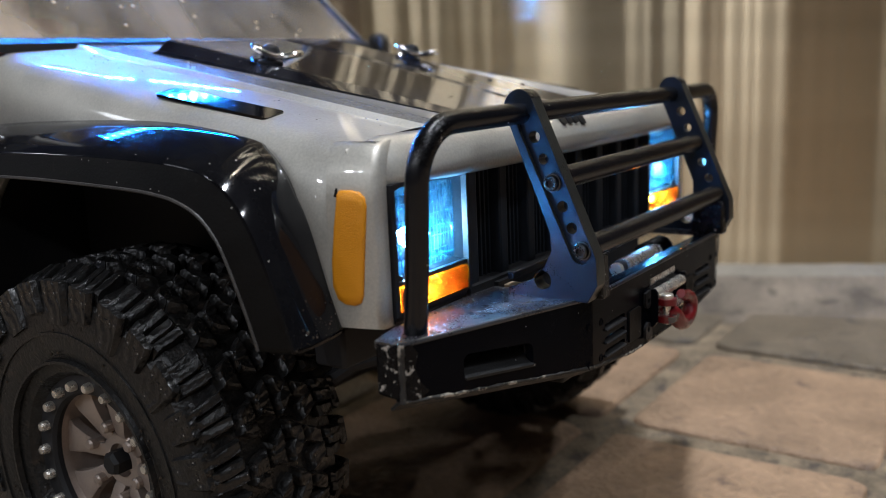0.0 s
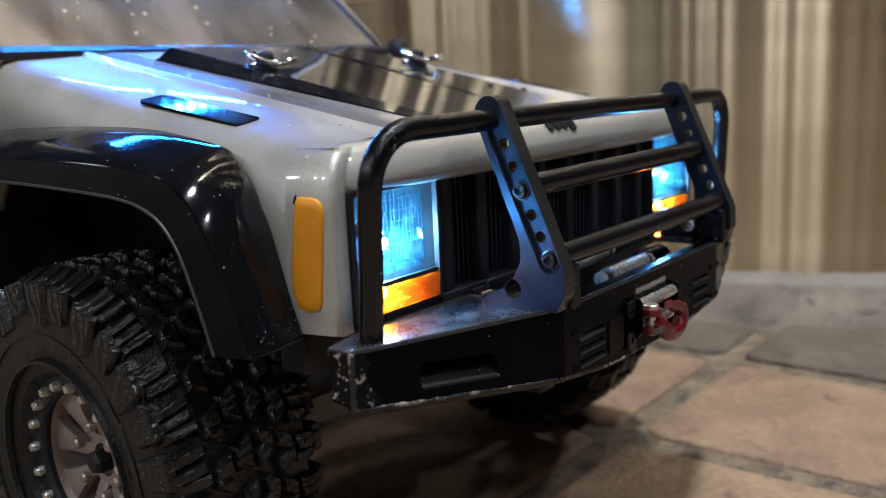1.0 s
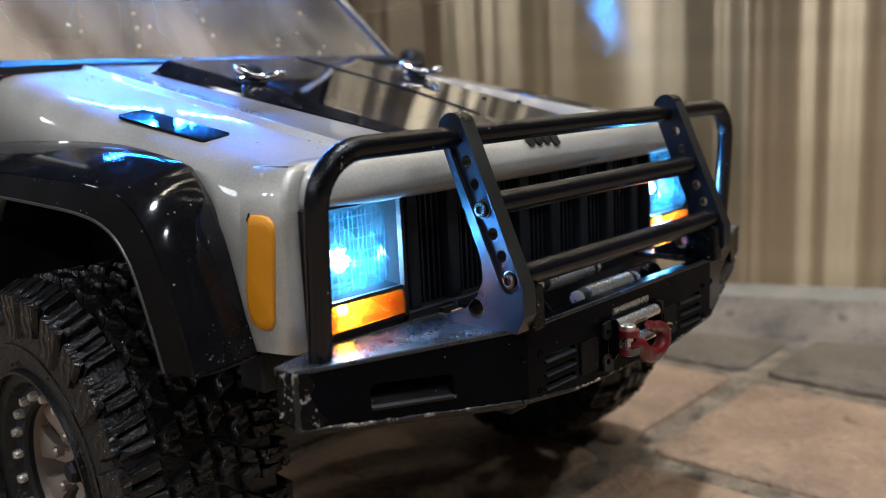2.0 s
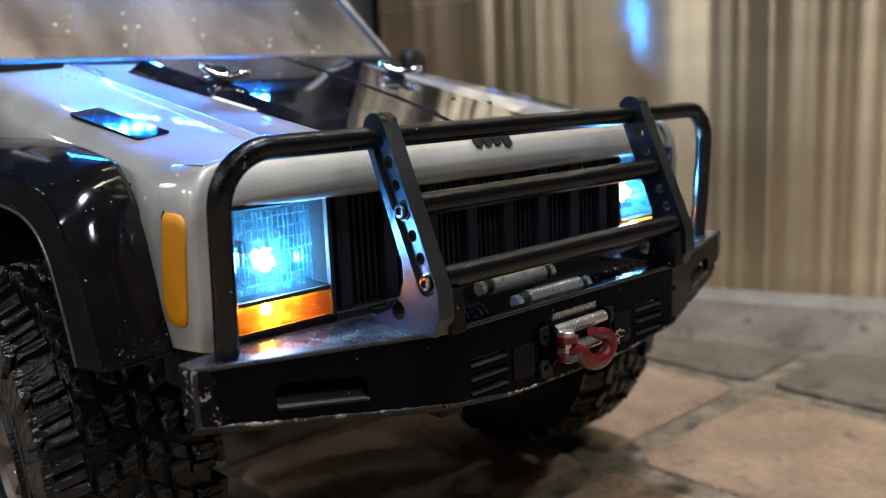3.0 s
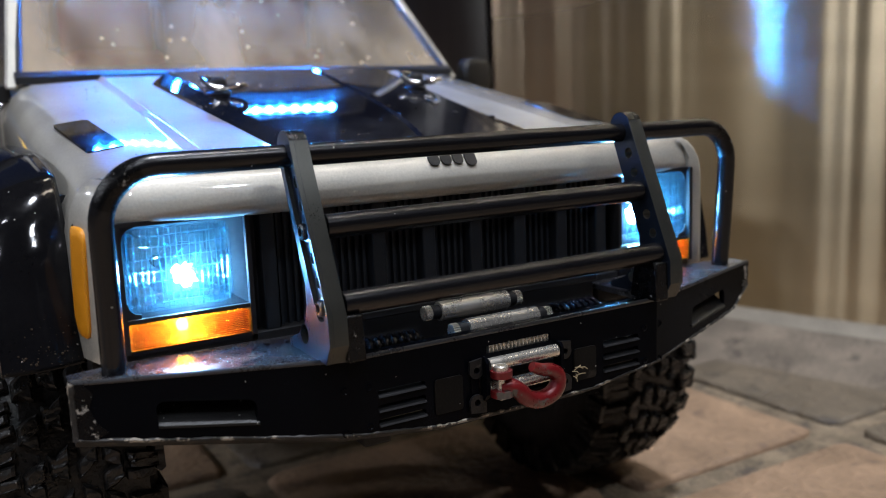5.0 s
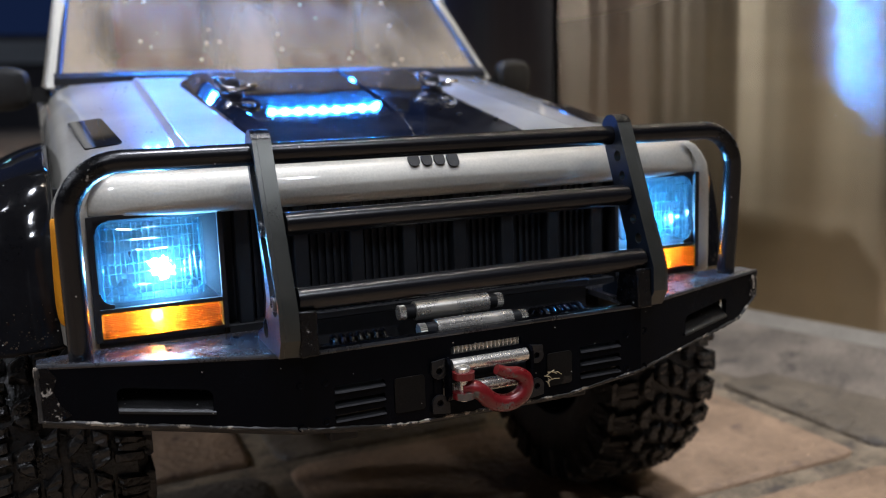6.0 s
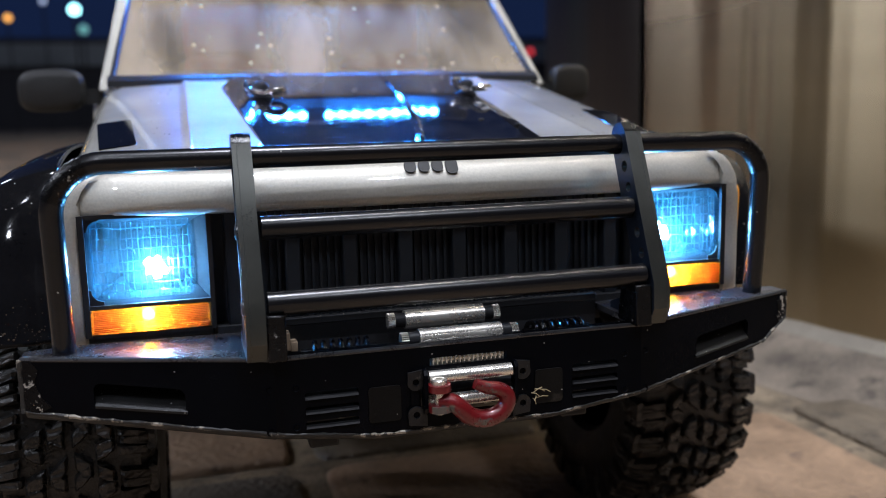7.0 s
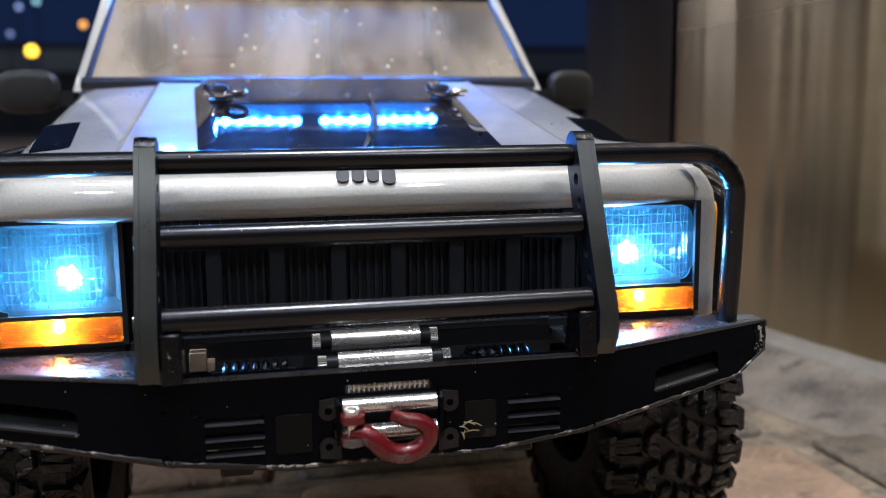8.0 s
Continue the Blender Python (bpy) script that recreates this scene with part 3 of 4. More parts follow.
def hood_side(s):
    bm = bmesh.new()
    out = rounded(-5.3, 5.3, -19.8, 19.8, 1.8)

    def lie(p, q, d):
        y = 92.6 + q - 0.3 * p
        x = 87.6 + p + 0.085 * q
        return (s * x, y, zt(y) - 1.0 - 0.061 * (x - 67) + d)

    prism(bm, out, lie, -0.4, 0.35)
    part("hood_vent", bm, VENT, truck, "dark hood vent insert")
    px, py = s * 39, 121.0
    z0 = zt(py) + 3.45
    bm = bmesh.new()
    lathe(bm, [(0, 4.2), (0.6, 4.2), (0.9, 3.6), (0.9, 2.4), (1.2, 1.9), (2.4, 1.9), (2.8, 2.7), (4.0, 3.0), (5.2, 2.5), (5.9, 1.3), (6.0, 0.3)], (px, py, z0), (0, -0.15, 1), 20, True)
    pin = part("hood_pin", bm, MATTE, truck)
    bm = bmesh.new()
    c = Vector((px, py - 1, z0 + 1.2))
    loop = [(-6.4, 2.0, 0.2), (-3.5, 2.6, 0.5), (0, 3.0, 0.9), (3.4, 2.2, 0.8), (5.6, 3.6, 1.0), (8.2, 3.2, 1.3), (9.6, 0, 1.5), (8.2, -3.2, 1.2), (5.6, -3.6, 0.8), (3.4, -2.2, 0.6), (0, -3.0, 0.9), (-3, -2.8, 2.2), (-5.4, -1.4, 3.8), (-5.8, 1.0, 4.6), (-4.2, 2.8, 4.2), (-1.5, 3.2, 3.2)]
    turn = Matrix.Rotation(radians(-38 if s < 0 else -50), 3, "Z")
    tube(bm, [Vector((*(c + turn @ p).xy, (c + p).z)) for p in flow(loop, 4)], 1.05, 8)
    part("clip", bm, CHROME, pin, "chrome hood clip")
    for x, y in ((41, 71), (31, 79)) if s > 0 else ():
        bm = bmesh.new()
        lathe(bm, [(-0.5, 1.0), (0.25, 1.0), (0.4, 0.6)], (x, y, zt(y) + 1.0 + (y - 48) * 0.035), (0, -0.22, 1), 12, True)
        part("screw", bm, MATTE, truck)


both(hood_side)
bm = bmesh.new()
for x0, x1, low in ((-8.2, -4.9, 0.0), (-4.2, -1.0, 0.0), (-0.3, 2.9, 0.0), (3.7, 7.2, -0.9)):
    out = rounded(x0, x1, low, 4.2, 1.45, 4)
    prism(bm, out, lambda p, q, d: (p, 29.0 + 0.55 * q - d, 144.9 + 0.78 * q + 0.3 * d), -0.3, 0.35)
part("badge", bm, BADGE, truck, "small black badge bars on header")

# fender flares
def flare(s):
    joint = [(39.5, 102.8), (42.6, 112), (48, 128), (52, 135.5), (55, 140.7), (60, 146), (66, 148.8), (95, 152.6), (137, 153.2), (180, 152), (193, 148.5), (203, 139), (208, 122), (212, 103)]
    crest = [(37.6, 103), (41, 113), (45.4, 123.5), (49.0, 130.6), (53.2, 136.2), (59.2, 140.8), (67.5, 143.4), (90, 145.2), (137, 146), (179, 145), (192, 141.5), (202.4, 133), (208.4, 120), (213, 103)]
    inner = [(46.8, 103), (50.5, 113), (55.4, 124.0), (58.6, 128.8), (62.8, 132.6), (68.5, 135.2), (76, 136.8), (92, 138), (137, 139.2), (173, 138), (183, 135), (191, 126.5), (196.5, 116), (202, 103)]
    joint, crest, inner = flow(joint), flow(crest), flow(inner)
    bm = bmesh.new()
    loops = []
    for J, C, I in zip(joint, crest, inner):
        tuck = 9.0 * max(0.0, min(1.0, (150 - C[1]) / 46)) if s > 0 and C[0] < 80 else 0.0
        J, C, I = Vector((103, *J)), Vector((120.6 - tuck, *C)), Vector((123 - tuck, *I))
        out = (J - I)
        out.x = 0
        out.normalize()
        row = [J + Vector((-1.5, 0, 0)) - out * 0.5, J, J.lerp(C, 0.3) + out * 0.9, J.lerp(C, 0.62) + out * 1.1, J.lerp(C, 0.86) + out * 0.6, C, C.lerp(I, 0.08), C.lerp(I, 0.9), I, I + Vector((-1.2, 0, 0)) - out * 0.3, I + Vector((-16, 0, 0))]
        loops.append([(s * p.x, p.y, p.z) for p in row])
    rings(bm, loops, close=False)
    ob = part("fender_flare", bm, BLACKGLOSS, truck, "glossy black fender flare", smooth=50)
    ob.data.materials.append(FLAREFACE)
    for k, p in enumerate(ob.data.polygons):
        if k % 10 in (6, 7):
            p.material_index = 1
    m = ob.modifiers.new("skin", "SOLIDIFY")
    m.thickness = 0.001
    bm = bmesh.new()
    tube(bm, [(s * (122.9 - (9.0 * max(0.0, min(1.0, (156 - q[1]) / 52)) if s > 0 and q[0] < 80 else 0.0)), *q) for q in inner], 0.45, 6)
    part("worn_edge", bm, FLARERUB, ob, "rubbed grey flare edge")
    bm = bmesh.new()
    rng = random.Random(57)
    for _ in range(70):
        k = min(int(abs(rng.gauss(0, 5))), 17)
        u = rng.random()
        v = rng.random()
        p = Vector((103, *joint[k].lerp(joint[k + 1], v))).lerp(Vector((120.6, *crest[k].lerp(crest[k + 1], v))), u)
        r = 0.10 + 0.30 * rng.random() ** 3
        if s > 0:
            p.x -= 9.0 * u * max(0.0, min(1.0, (150 - p.z) / 46))
        bmesh.ops.create_icosphere(bm, subdivisions=1, radius=r, matrix=Matrix.Translation((s * p.x, p.y - 0.9 * math.sin(u * math.pi), p.z + 0.3)))
    part("mud", bm, MUD, ob, "dried mud spatter", kind="stuff")


both(flare)

# headlights and turn signals
def headlight(s):
    def X(a, b):
        return (min(s * a, s * b), max(s * a, s * b))

    bm = bmesh.new()
    x0, x1 = X(62.4, 93.0)
    frontal = [(x0, 30.4, 113.4), (x1, 30.4, 113.4), (x1, 30.4, 136.4), (x0, 30.4, 136.4)]
    cx = (x0 + x1) / 2
    loops = [frontal]
    for g, y in ((0.93, 34), (0.80, 41), (0.55, 44.5)):
        loops.append([(cx + (x - cx) * g, y, 124.9 + (z - 124.9) * g) for x, _, z in frontal])
    rows = rings(bm, loops, caps=False)
    bm.faces.new(rows[-1])
    bowl = part("headlight", bm, REFLECTOR, truck, "rectangular headlight, lit cold blue-white", smooth=0)
    m = bowl.modifiers.new("skin", "SOLIDIFY")
    m.thickness, m.offset = 0.0006, 1
    bm = bmesh.new()
    lx0, lx1 = X(66.0, 92.4)
    cx = (lx0 + lx1) / 2
    out = rounded(lx0, lx1, 114.6, 135.8, 3.0)
    loops = [[(cx + (x - cx) * g, 31.6 - d, 125.2 + (z - 125.2) * g) for x, z in out] for g, d in ((1, -1.0), (1, 0.2), (0.97, 0.7), (0.85, 1.1), (0.6, 1.4), (0.3, 1.5), (0.02, 1.55))]
    rings(bm, loops)
    bm2 = bmesh.new()
    for z, a, edge in ((117.6, -90, 113.4), (132.8, 90, 136.4)):
        prism(bm2, [(s * x, q) for x, q in [(93, edge), (93, z)] + arc(89.4, z, 3.0, 0, a, 6) + [(89.4, edge)]], lambda p, q, d: (p, d, q), 30.9, 31.4)
    part("lens_corner", bm2, MATTE, bowl)
    part("lens", bm, LENS, bowl, "clear fluted headlight lens", smooth=60)
    rng = random.Random(31 + s)

    def bow(x):
        return 31.6 - (1.5 - 1.4 * (abs(x - cx) / 13.2) ** 3)

    for k in range(18):
        bm = bmesh.new()
        x = lx0 + 1.0 + k * (lx1 - lx0 - 2.0) / 17 + rng.uniform(-0.35, 0.35)
        pts = [(x + rng.uniform(-0.22, 0.22), bow(x) - 0.04, z) for z in (115.4, 119, 122.5, 126, 129.5, 132.5, 135.2)]
        tube(bm, flow(pts, 3), rng.uniform(0.10, 0.22), 6)
        part("flute", bm, LENSRIB, bowl)
    for z in (116.8, 119.4, 122.2, 125.1, 128.0, 130.9, 133.6):
        bm = bmesh.new()
        z += rng.uniform(-0.3, 0.3)
        tube(bm, flow([(x, bow(x) - 0.06, z + rng.uniform(-0.22, 0.22)) for x in (lx0 + 0.7, cx - 9, cx - 5, cx, cx + 5, cx + 9, lx1 - 0.7)], 3), rng.uniform(0.12, 0.22), 6)
        part("flute", bm, LENSRIB, bowl)
    bm = bmesh.new()
    bmesh.ops.create_icosphere(bm, subdivisions=3, radius=2.5, matrix=Matrix.Translation((s * 76.5, 39.6, 121.6)))
    for v in bm.verts:
        d = v.co - Vector((s * 76.5, 39.6, 121.6))
        v.co += d * (0.7 * noise.noise(d * 0.7 + Vector((s, 0, 0))) + 0.6 * noise.noise(d * 1.9))
    part("led", bm, LED, bowl)
    if s < 0:
        bm = bmesh.new()
        tube(bm, [(-82.8, 41.2, 125.8), (-82.8, 36.5, 125.8)], 1.5, 16)
        part("post", bm, LAMPBLACK, bowl)
    # dish added to catch a halo round the led
    bm = bmesh.new()
    lathe(bm, [(0, 0.05), (0.2, 4), (1.0, 8.5), (1.4, 8.5), (0.6, 4), (0.5, 0.05)], (s * 76.5, 40.6, 121.6), (0, -1, 0), 24)
    part("halo_dish", bm, LAMPBLACK, bowl)
    a = lamp("headlight_glow", (s * 0.0765, 0.0330, 0.1216), None, 0.0012, 0.075, (0.24, 0.60, 1.0), "POINT")
    a.parent = truck
    # black surround of the lamp opening
    bm = bmesh.new()
    for q in ((61.4, 62.6, 105.4, 137.2), (92.9, 94.4, 105.4, 137.2)):
        box(bm, *X(q[0], q[1]), 29.4, 38, q[2], q[3])
    for z0, z1 in ((136.2, 137.3), (112.6, 113.6), (105.0, 106.0)):
        box(bm, *X(62.5, 93), 30.0, 38, z0, z1)
    part("lamp_surround", bm, MATTE, truck)
    bm = bmesh.new()
    ax0, ax1 = X(63.0, 92.8)
    prism(bm, rounded(ax0, ax1, 106.1, 112.4, 0.8, 3), lambda p, q, d: (p, d, q), 29.6, 31.2)
    sig = part("turn_signal", bm, AMBER, truck, "ribbed amber turn signal, lit", smooth=30)
    for k in range(12):
        z = 106.7 + 0.47 * k
        bm = bmesh.new()
        box(bm, ax0 + 0.6, ax1 - 0.6, 29.3, 29.58, z - 0.12, z + 0.12)
        part("rib", bm, AMBERRIB, sig)
    bm = bmesh.new()
    box(bm, *X(62.6, 93), 36.5, 37.5, 105.8, 112.6)
    part("backing", bm, SIGNALBACK, sig)
    bm = bmesh.new()
    bmesh.ops.create_uvsphere(bm, u_segments=12, v_segments=8, radius=1.6, matrix=Matrix.Translation((s * 78.9, 35.5, 109.5)))
    part("led", bm, LEDAMBER, sig)
    a = lamp("signal_glow", (s * 0.0789, 0.0336, 0.1095), None, 0.0015, 0.012, (1.0, 0.78, 0.32), "POINT")
    a.parent = truck


both(headlight)

# grille
bm = bmesh.new()
box(bm, -61.4, 61.4, 36.2, 39.5, 104, 137)
grille = part("grille", bm, GRILLE, truck, "black grille with upright slots")
for k in range(8):
    bm = bmesh.new()
    x = -56 + 16 * k
    box(bm, x - 2.1, x + 2.1, 31.8, 38, 105, 136.3)
    part("bar", bm, GRILLE, grille, bevel=0.5)
for k in range(8):
    for j in range(5):
        x = -56 + 16 * k + 3.6 + j * 2.2
        if abs(x) < 61:
            bm = bmesh.new()
            box(bm, x - 0.4, x + 0.4, 34.6, 38, 105, 136.3)
            part("rib", bm, GRILLE, grille)
bm = bmesh.new()
box(bm, -61.2, 61.2, 30, 38, 103.4, 105.4)
part("grille_sill", bm, MATTE, truck)

# winch bumper
# light caught by the slot lips, put into a paler metal
LIPGLINT = surface("slot_edge_glint", (0.036, 0.036, 0.038), 0.4, 0.4, 0.3, 120, 1800, 0.2)


DUSTY = surface("dusty_black_metal", (0.010, 0.0095, 0.009), 0.55, 0.0, 0.4, 120, 1500, 0.3, grime=(0.075, 0.062, 0.048), grime_at=0.55, spread=0.15)
# speckled lip, paler than the wing for the light it catches
LIPDARK = surface("speckled_pocket_lip", (0.0055, 0.0055, 0.0055), 0.45, 0.1, 0.5, 160, 1800, 0.3, speck=0.2)
POCKET = [(p, q + 0.1 * (p - 81)) for p, q in rounded(70.4, 91.8, 91.0, 97.2, 1.9, 4)]


def mid(p, q, d):
    return (p, d, q)


def wing(s):
    return lambda p, q, d: (s * p, (p - 49.5) * 0.2966 + d, q)


def ragged(bm, a, b, n, r, seed):
    """A chipped, uneven edge from a to b."""
    rng = random.Random(seed)
    a, b = Vector(a), Vector(b)
    pts = [a.lerp(b, k / n) + Vector((0, rng.uniform(-0.12, 0.05), rng.uniform(-0.12, 0.12))) for k in range(n + 1)]
    tube(bm, pts, [r * rng.uniform(0.6, 0.95) for _ in pts], 6)


def slot(x0, x1, z):
    return rounded(x0, x1, z - 0.8, z + 0.8, 0.75, 3)


slots = [slot(s * 35.6 - 6.7, s * 35.6 + 6.7, z) for s in (-1, 1) for z in (93.3, 89.6, 85.9)]
bm = bmesh.new()
holed(bm, [(-49.5, 103.2), (49.5, 103.2), (49.5, 84.2), (24, 81), (-24, 81), (-49.5, 84.2)],
      slots + [rounded(-10.4, 10.4, 96.4, 99.6, 0.4, 2), rounded(-13, 13, 84.2, 95.6, 1, 3)], mid, 0, 2.2)
bumper = part("bumper", bm, SATIN, truck, "black satin winch bumper with scuffed ends", smooth=25)
for s in (-1, 1):
    for z in (93.3, 89.6, 85.9):
        bm = bmesh.new()
        rings(bm, [[(s * 35.6 + dx, 0.3, z - 1.3), (s * 35.6 + dx, -0.75, z - 1.0), (s * 35.6 + dx, -0.6, z - 0.65), (s * 35.6 + dx, 1.9, z - 0.2), (s * 35.6 + dx, 2.1, z - 0.8)] for dx in (-6.6, 6.6)])
        part("louvre", bm, LIPGLINT, bumper)
    for x, z in ((44.4, 95.3), (44.6, 85.4), (50.8, 95.5), (50.8, 84.9)):
        bm = bmesh.new()
        lathe(bm, [(-0.1, 1.1), (0.25, 1.1), (0.35, 0.8), (0.05, 0.5)], (s * x, 0.1 + max(0, x - 49.5) * 0.3, z), (0, -1, 0), 12, True)
        part("screw", bm, SATIN, bumper)
    bm = bmesh.new()
    tip = [(108.5, 91.2)] if s < 0 else [(108.5, 96.4), (98.5, 90.1)]
    holed(bm, [(49.5, 103.2), (108.5, 104.4), *tip, (49.5, 84.2)], [POCKET], wing(s), 0, 2.2)
    ob = part("wing", bm, SATIN, bumper, smooth=25)
    bm = bmesh.new()
    rings(bm, [[wing(s)(p, q + e, d) for p, q, d in ((70.2, 89.9 + 0.1, -0.5), (91.6, 92.0, -0.5), (91.8, 92.6, 1.0), (92.6, 96.0, 6.5), (69.2, 94.4, 6.5), (69.8, 90.6, 1.0))] for e in (0, 0.6)])
    part("pocket_lip", bm, LIPDARK, ob, "speckled lower lip of the pocket, paler for caught light")
    bm = bmesh.new()
    prism(bm, rounded(66, 96, 88.6, 99.6, 2), wing(s), 6.6, 7.2)
    part("pocket_back", bm, SATIN, ob)
    bm = bmesh.new()
    holed(bm, [(49.5, 1), (108.5, 18.4), (108.5, 25), (98, 28), (49.5, 31)], [circle(70, 20, 0.9, 10), circle(78, 19.5, 0.9, 10)], lambda p, q, d: (s * p, q, d + (p - 49.5) * 0.0203), 101.6, 103.3)
    part("deck", bm, DECK, bumper, smooth=25)
    bm = bmesh.new()
    prism(bm, [(17.5, tip[0][1]), (25, tip[0][1] + 0.6), (25, 104.4), (17.5, 104.4)], lambda p, q, d: (d, p, q), s * 108.6, s * 106.4)
    part("end_cap", bm, SCUFFED, bumper, bevel=0.7)
    bm = bmesh.new()
    prism(bm, ([(108.4, 91.4), (104.6, 91.0), (101.8, 92.4), (104.2, 95.0)] if s < 0 else [(108.4, 96.8), (105.6, 95.4), (104.6, 96.6)]) + [(105.4, 98.6), (104.4, 101.8), (106.2, 104.2), (108.4, 104.2)], wing(s), -0.16, -0.02)
    part("scuffed_corner", bm, SCUFFED, bumper, "bare metal chips at the corner")
    bm = bmesh.new()
    low = [(s * p, (p - 49.5) * 0.2966 + 0.3, q) for p, q in [(49.5, 84.2)] + tip[::-1]]
    for a, b in zip(low, low[1:]):
        ragged(bm, a, b, 40 if a is low[0] else 10, 0.75, 6)
    ragged(bm, low[-1], (s * 108.5, 17.7, 104.4), 14, 1.0 if s < 0 else 0.6, 7)
    part("worn_edge", bm, EDGEWORN, bumper, "scuffed bare edge")
    bm = bmesh.new()
    rings(bm, [[(x, y + 0.4, z - 0.2), (x, y + 3.4, z - 2.6), (x, y + 3.8, z - 2.0), (x, y + 1.2, z + 0.4)] for x, y, z in (low if s > 0 else [low[0], low[1]])])
    part("lower_flange", bm, DUSTY, bumper, "dusty folded lower flange")
bm = bmesh.new()
rings(bm, [[(x, 0.7, z - 0.2), (x, 3.6, z - 2.4), (x, 4.0, z - 1.8), (x, 1.4, z + 0.4)] for x, z in ((-49.5, 84.2), (-24, 81), (24, 81), (49.5, 84.2))])
part("lower_flange", bm, DUSTY, bumper, "dusty folded lower flange")
bm = bmesh.new()
ragged(bm, (-49.5, 0.3, 84.2), (-24, 0.3, 81), 20, 0.7, 8)
ragged(bm, (-24, 0.3, 81), (24, 0.3, 81), 36, 0.7, 9)
ragged(bm, (24, 0.3, 81), (49.5, 0.3, 84.2), 20, 0.7, 10)
part("worn_edge", bm, EDGEWORN, bumper, "dusty worn lower edge")
# paler tube draws the light caught along the bumper's top edge
bm = bmesh.new()
tube(bm, [(-108.4, 18.0, 104.3), (-49.5, 0.4, 103.1), (49.5, 0.4, 103.1), (108.4, 18.0, 104.3)], 0.65, 8)
part("top_edge", bm, EDGEGLINT, bumper)
bm = bmesh.new()
box(bm, -49.4, 49.4, 2.2, 5.2, 101.2, 103.2)
part("lip", bm, SATIN, bumper, bevel=0.3)
bm = bmesh.new()
box(bm, -49.4, 49.4, 2.2, 31, 88, 90)
part("winch_tray", bm, MATTE, bumper)
bm = bmesh.new()
box(bm, -49.4, 49.4, 28.5, 31, 90, 104.5)
part("back_plate", bm, MATTE, bumper)

# winch parts in the tray and the fairlead
def knurled(bm, c, r, w):
    n = 22
    loops = []
    for h in (-w / 2, w / 2):
        loops.append([(c[0] + h, c[1] + (r if k % 2 else r * 0.86) * math.cos(math.pi * k / n), c[2] + (r if k % 2 else r * 0.86) * math.sin(math.pi * k / n)) for k in range(2 * n)])
    rings(bm, loops)


for y, z, off in ((22.4, 104.8, 0), (8.6, 102.6, 0.4)):
    bm = bmesh.new()
    lathe(bm, [(-11.4, 2.1), (-11.4, 2.7), (11.4, 2.7), (11.4, 2.1)], (off, y, z), (1, 0, 0), 24, True)
    can = part("spacer_rod", bm, STEEL, truck, "polished steel cylinder with knurled ends")
    bm = bmesh.new()
    for s in (-1, 1):
        tube(bm, [(off + s * 11.4, y, z), (off + s * 14.2, y, z)], 2.0, 14)
    tube(bm, [(off - 14.5, y, z - 0.1), (off + 14.5, y, z - 0.1)], 1.4, 10)
    part("sleeve", bm, MATTE, can)
    for s in (-1, 1):
        bm = bmesh.new()
        knurled(bm, (off + s * 15.2, y, z), 2.1, 2.0)
        part("knurled_cap", bm, STEEL, can)
for s in (-1, 1):
    bm = bmesh.new()
    pts = []
    for k in range(7 * 14 + 1):
        a = 2 * math.pi * k / 14
        pts.append((s * (23 + 16 * k / 98), 15 + 3.4 * math.cos(a), 99.2 + 3.4 * math.sin(a)))
    tube(bm, pts, 0.75, 6)
    tube(bm, [(s * 21, 15, 99.2), (s * 41, 15, 99.2)], 1.8, 10)
    part("spring", bm, GUARD, truck, "black coil spring")
    bm = bmesh.new()
    box(bm, min(s * 40.5, s * 47), max(s * 40.5, s * 47), 10, 24, 90, 97.6)
    part("spring_mount", bm, MATTE, truck, bevel=1)
bm = bmesh.new()
box(bm, -48, 48, 24.5, 26.5, 105.2, 107.4)
part("cross_bar", bm, MATTE, truck, bevel=0.4)
bm = bmesh.new()
box(bm, -46.8, -42.6, 24.2, 28.4, 98.4, 103.4)
box(bm, -42.6, -40.6, 24.6, 28.4, 98.0, 100.8)
part("servo_case", bm, TAN, truck, bevel=0.3)
bm = bmesh.new()
lathe(bm, [(-9.6 + 0.3 * k, (3.4, 3.4, 2.5, 2.5)[k % 4]) for k in range(65)], (0, 3.2, 98.6), (1, 0, 0), 20, True)
part("winch_drum", bm, STEEL, truck, "ribbed cable drum")
bm = bmesh.new()
holed(bm, rounded(-15.6, 15.6, 83.8, 97.6, 2.0, 4), [rounded(-13.4, 13.4, 85.2, 96.4, 1, 3)], mid, -0.5, -0.05)
for x in (-12.2, 12.0):
    prism(bm, [(-0.2, 85.6), (-2.0, 85.8), (-3.2, 87.4), (-3.2, 96), (-2.4, 97.2), (-0.2, 97.2)], lambda p, q, d: (d, p, q), x - 0.45, x + 0.45)
CASTSTEEL = surface("worn_cast_steel", (0.016, 0.0155, 0.016), 0.42, 0.4, 0.4, 120, 1500, 0.4, grime=(0.13, 0.12, 0.10), grime_at=0.62, spread=0.08)
fair = part("fairlead", bm, SATIN, truck, "worn black roller fairlead", smooth=25)
for s, z, up in ((-1, 94.0, 1), (1, 94.0, 1), (-1, 85.4, -1), (1, 85.4, -1)):
    bm = bmesh.new()
    ear = [(p, z + up * q) for p, q in [(11.6, 3.2), (16.4, 2.6)] + arc(14.4, 0, 2.2, 20, -150, 9) + [(11.6, 0.5)]]
    holed(bm, ear, [circle(14.4, z, 0.9, 12)], lambda p, q, d: (s * p, d, q), -1.3, -0.5)
    part("ear", bm, CASTSTEEL, fair, "worn bolt ear", smooth=25)
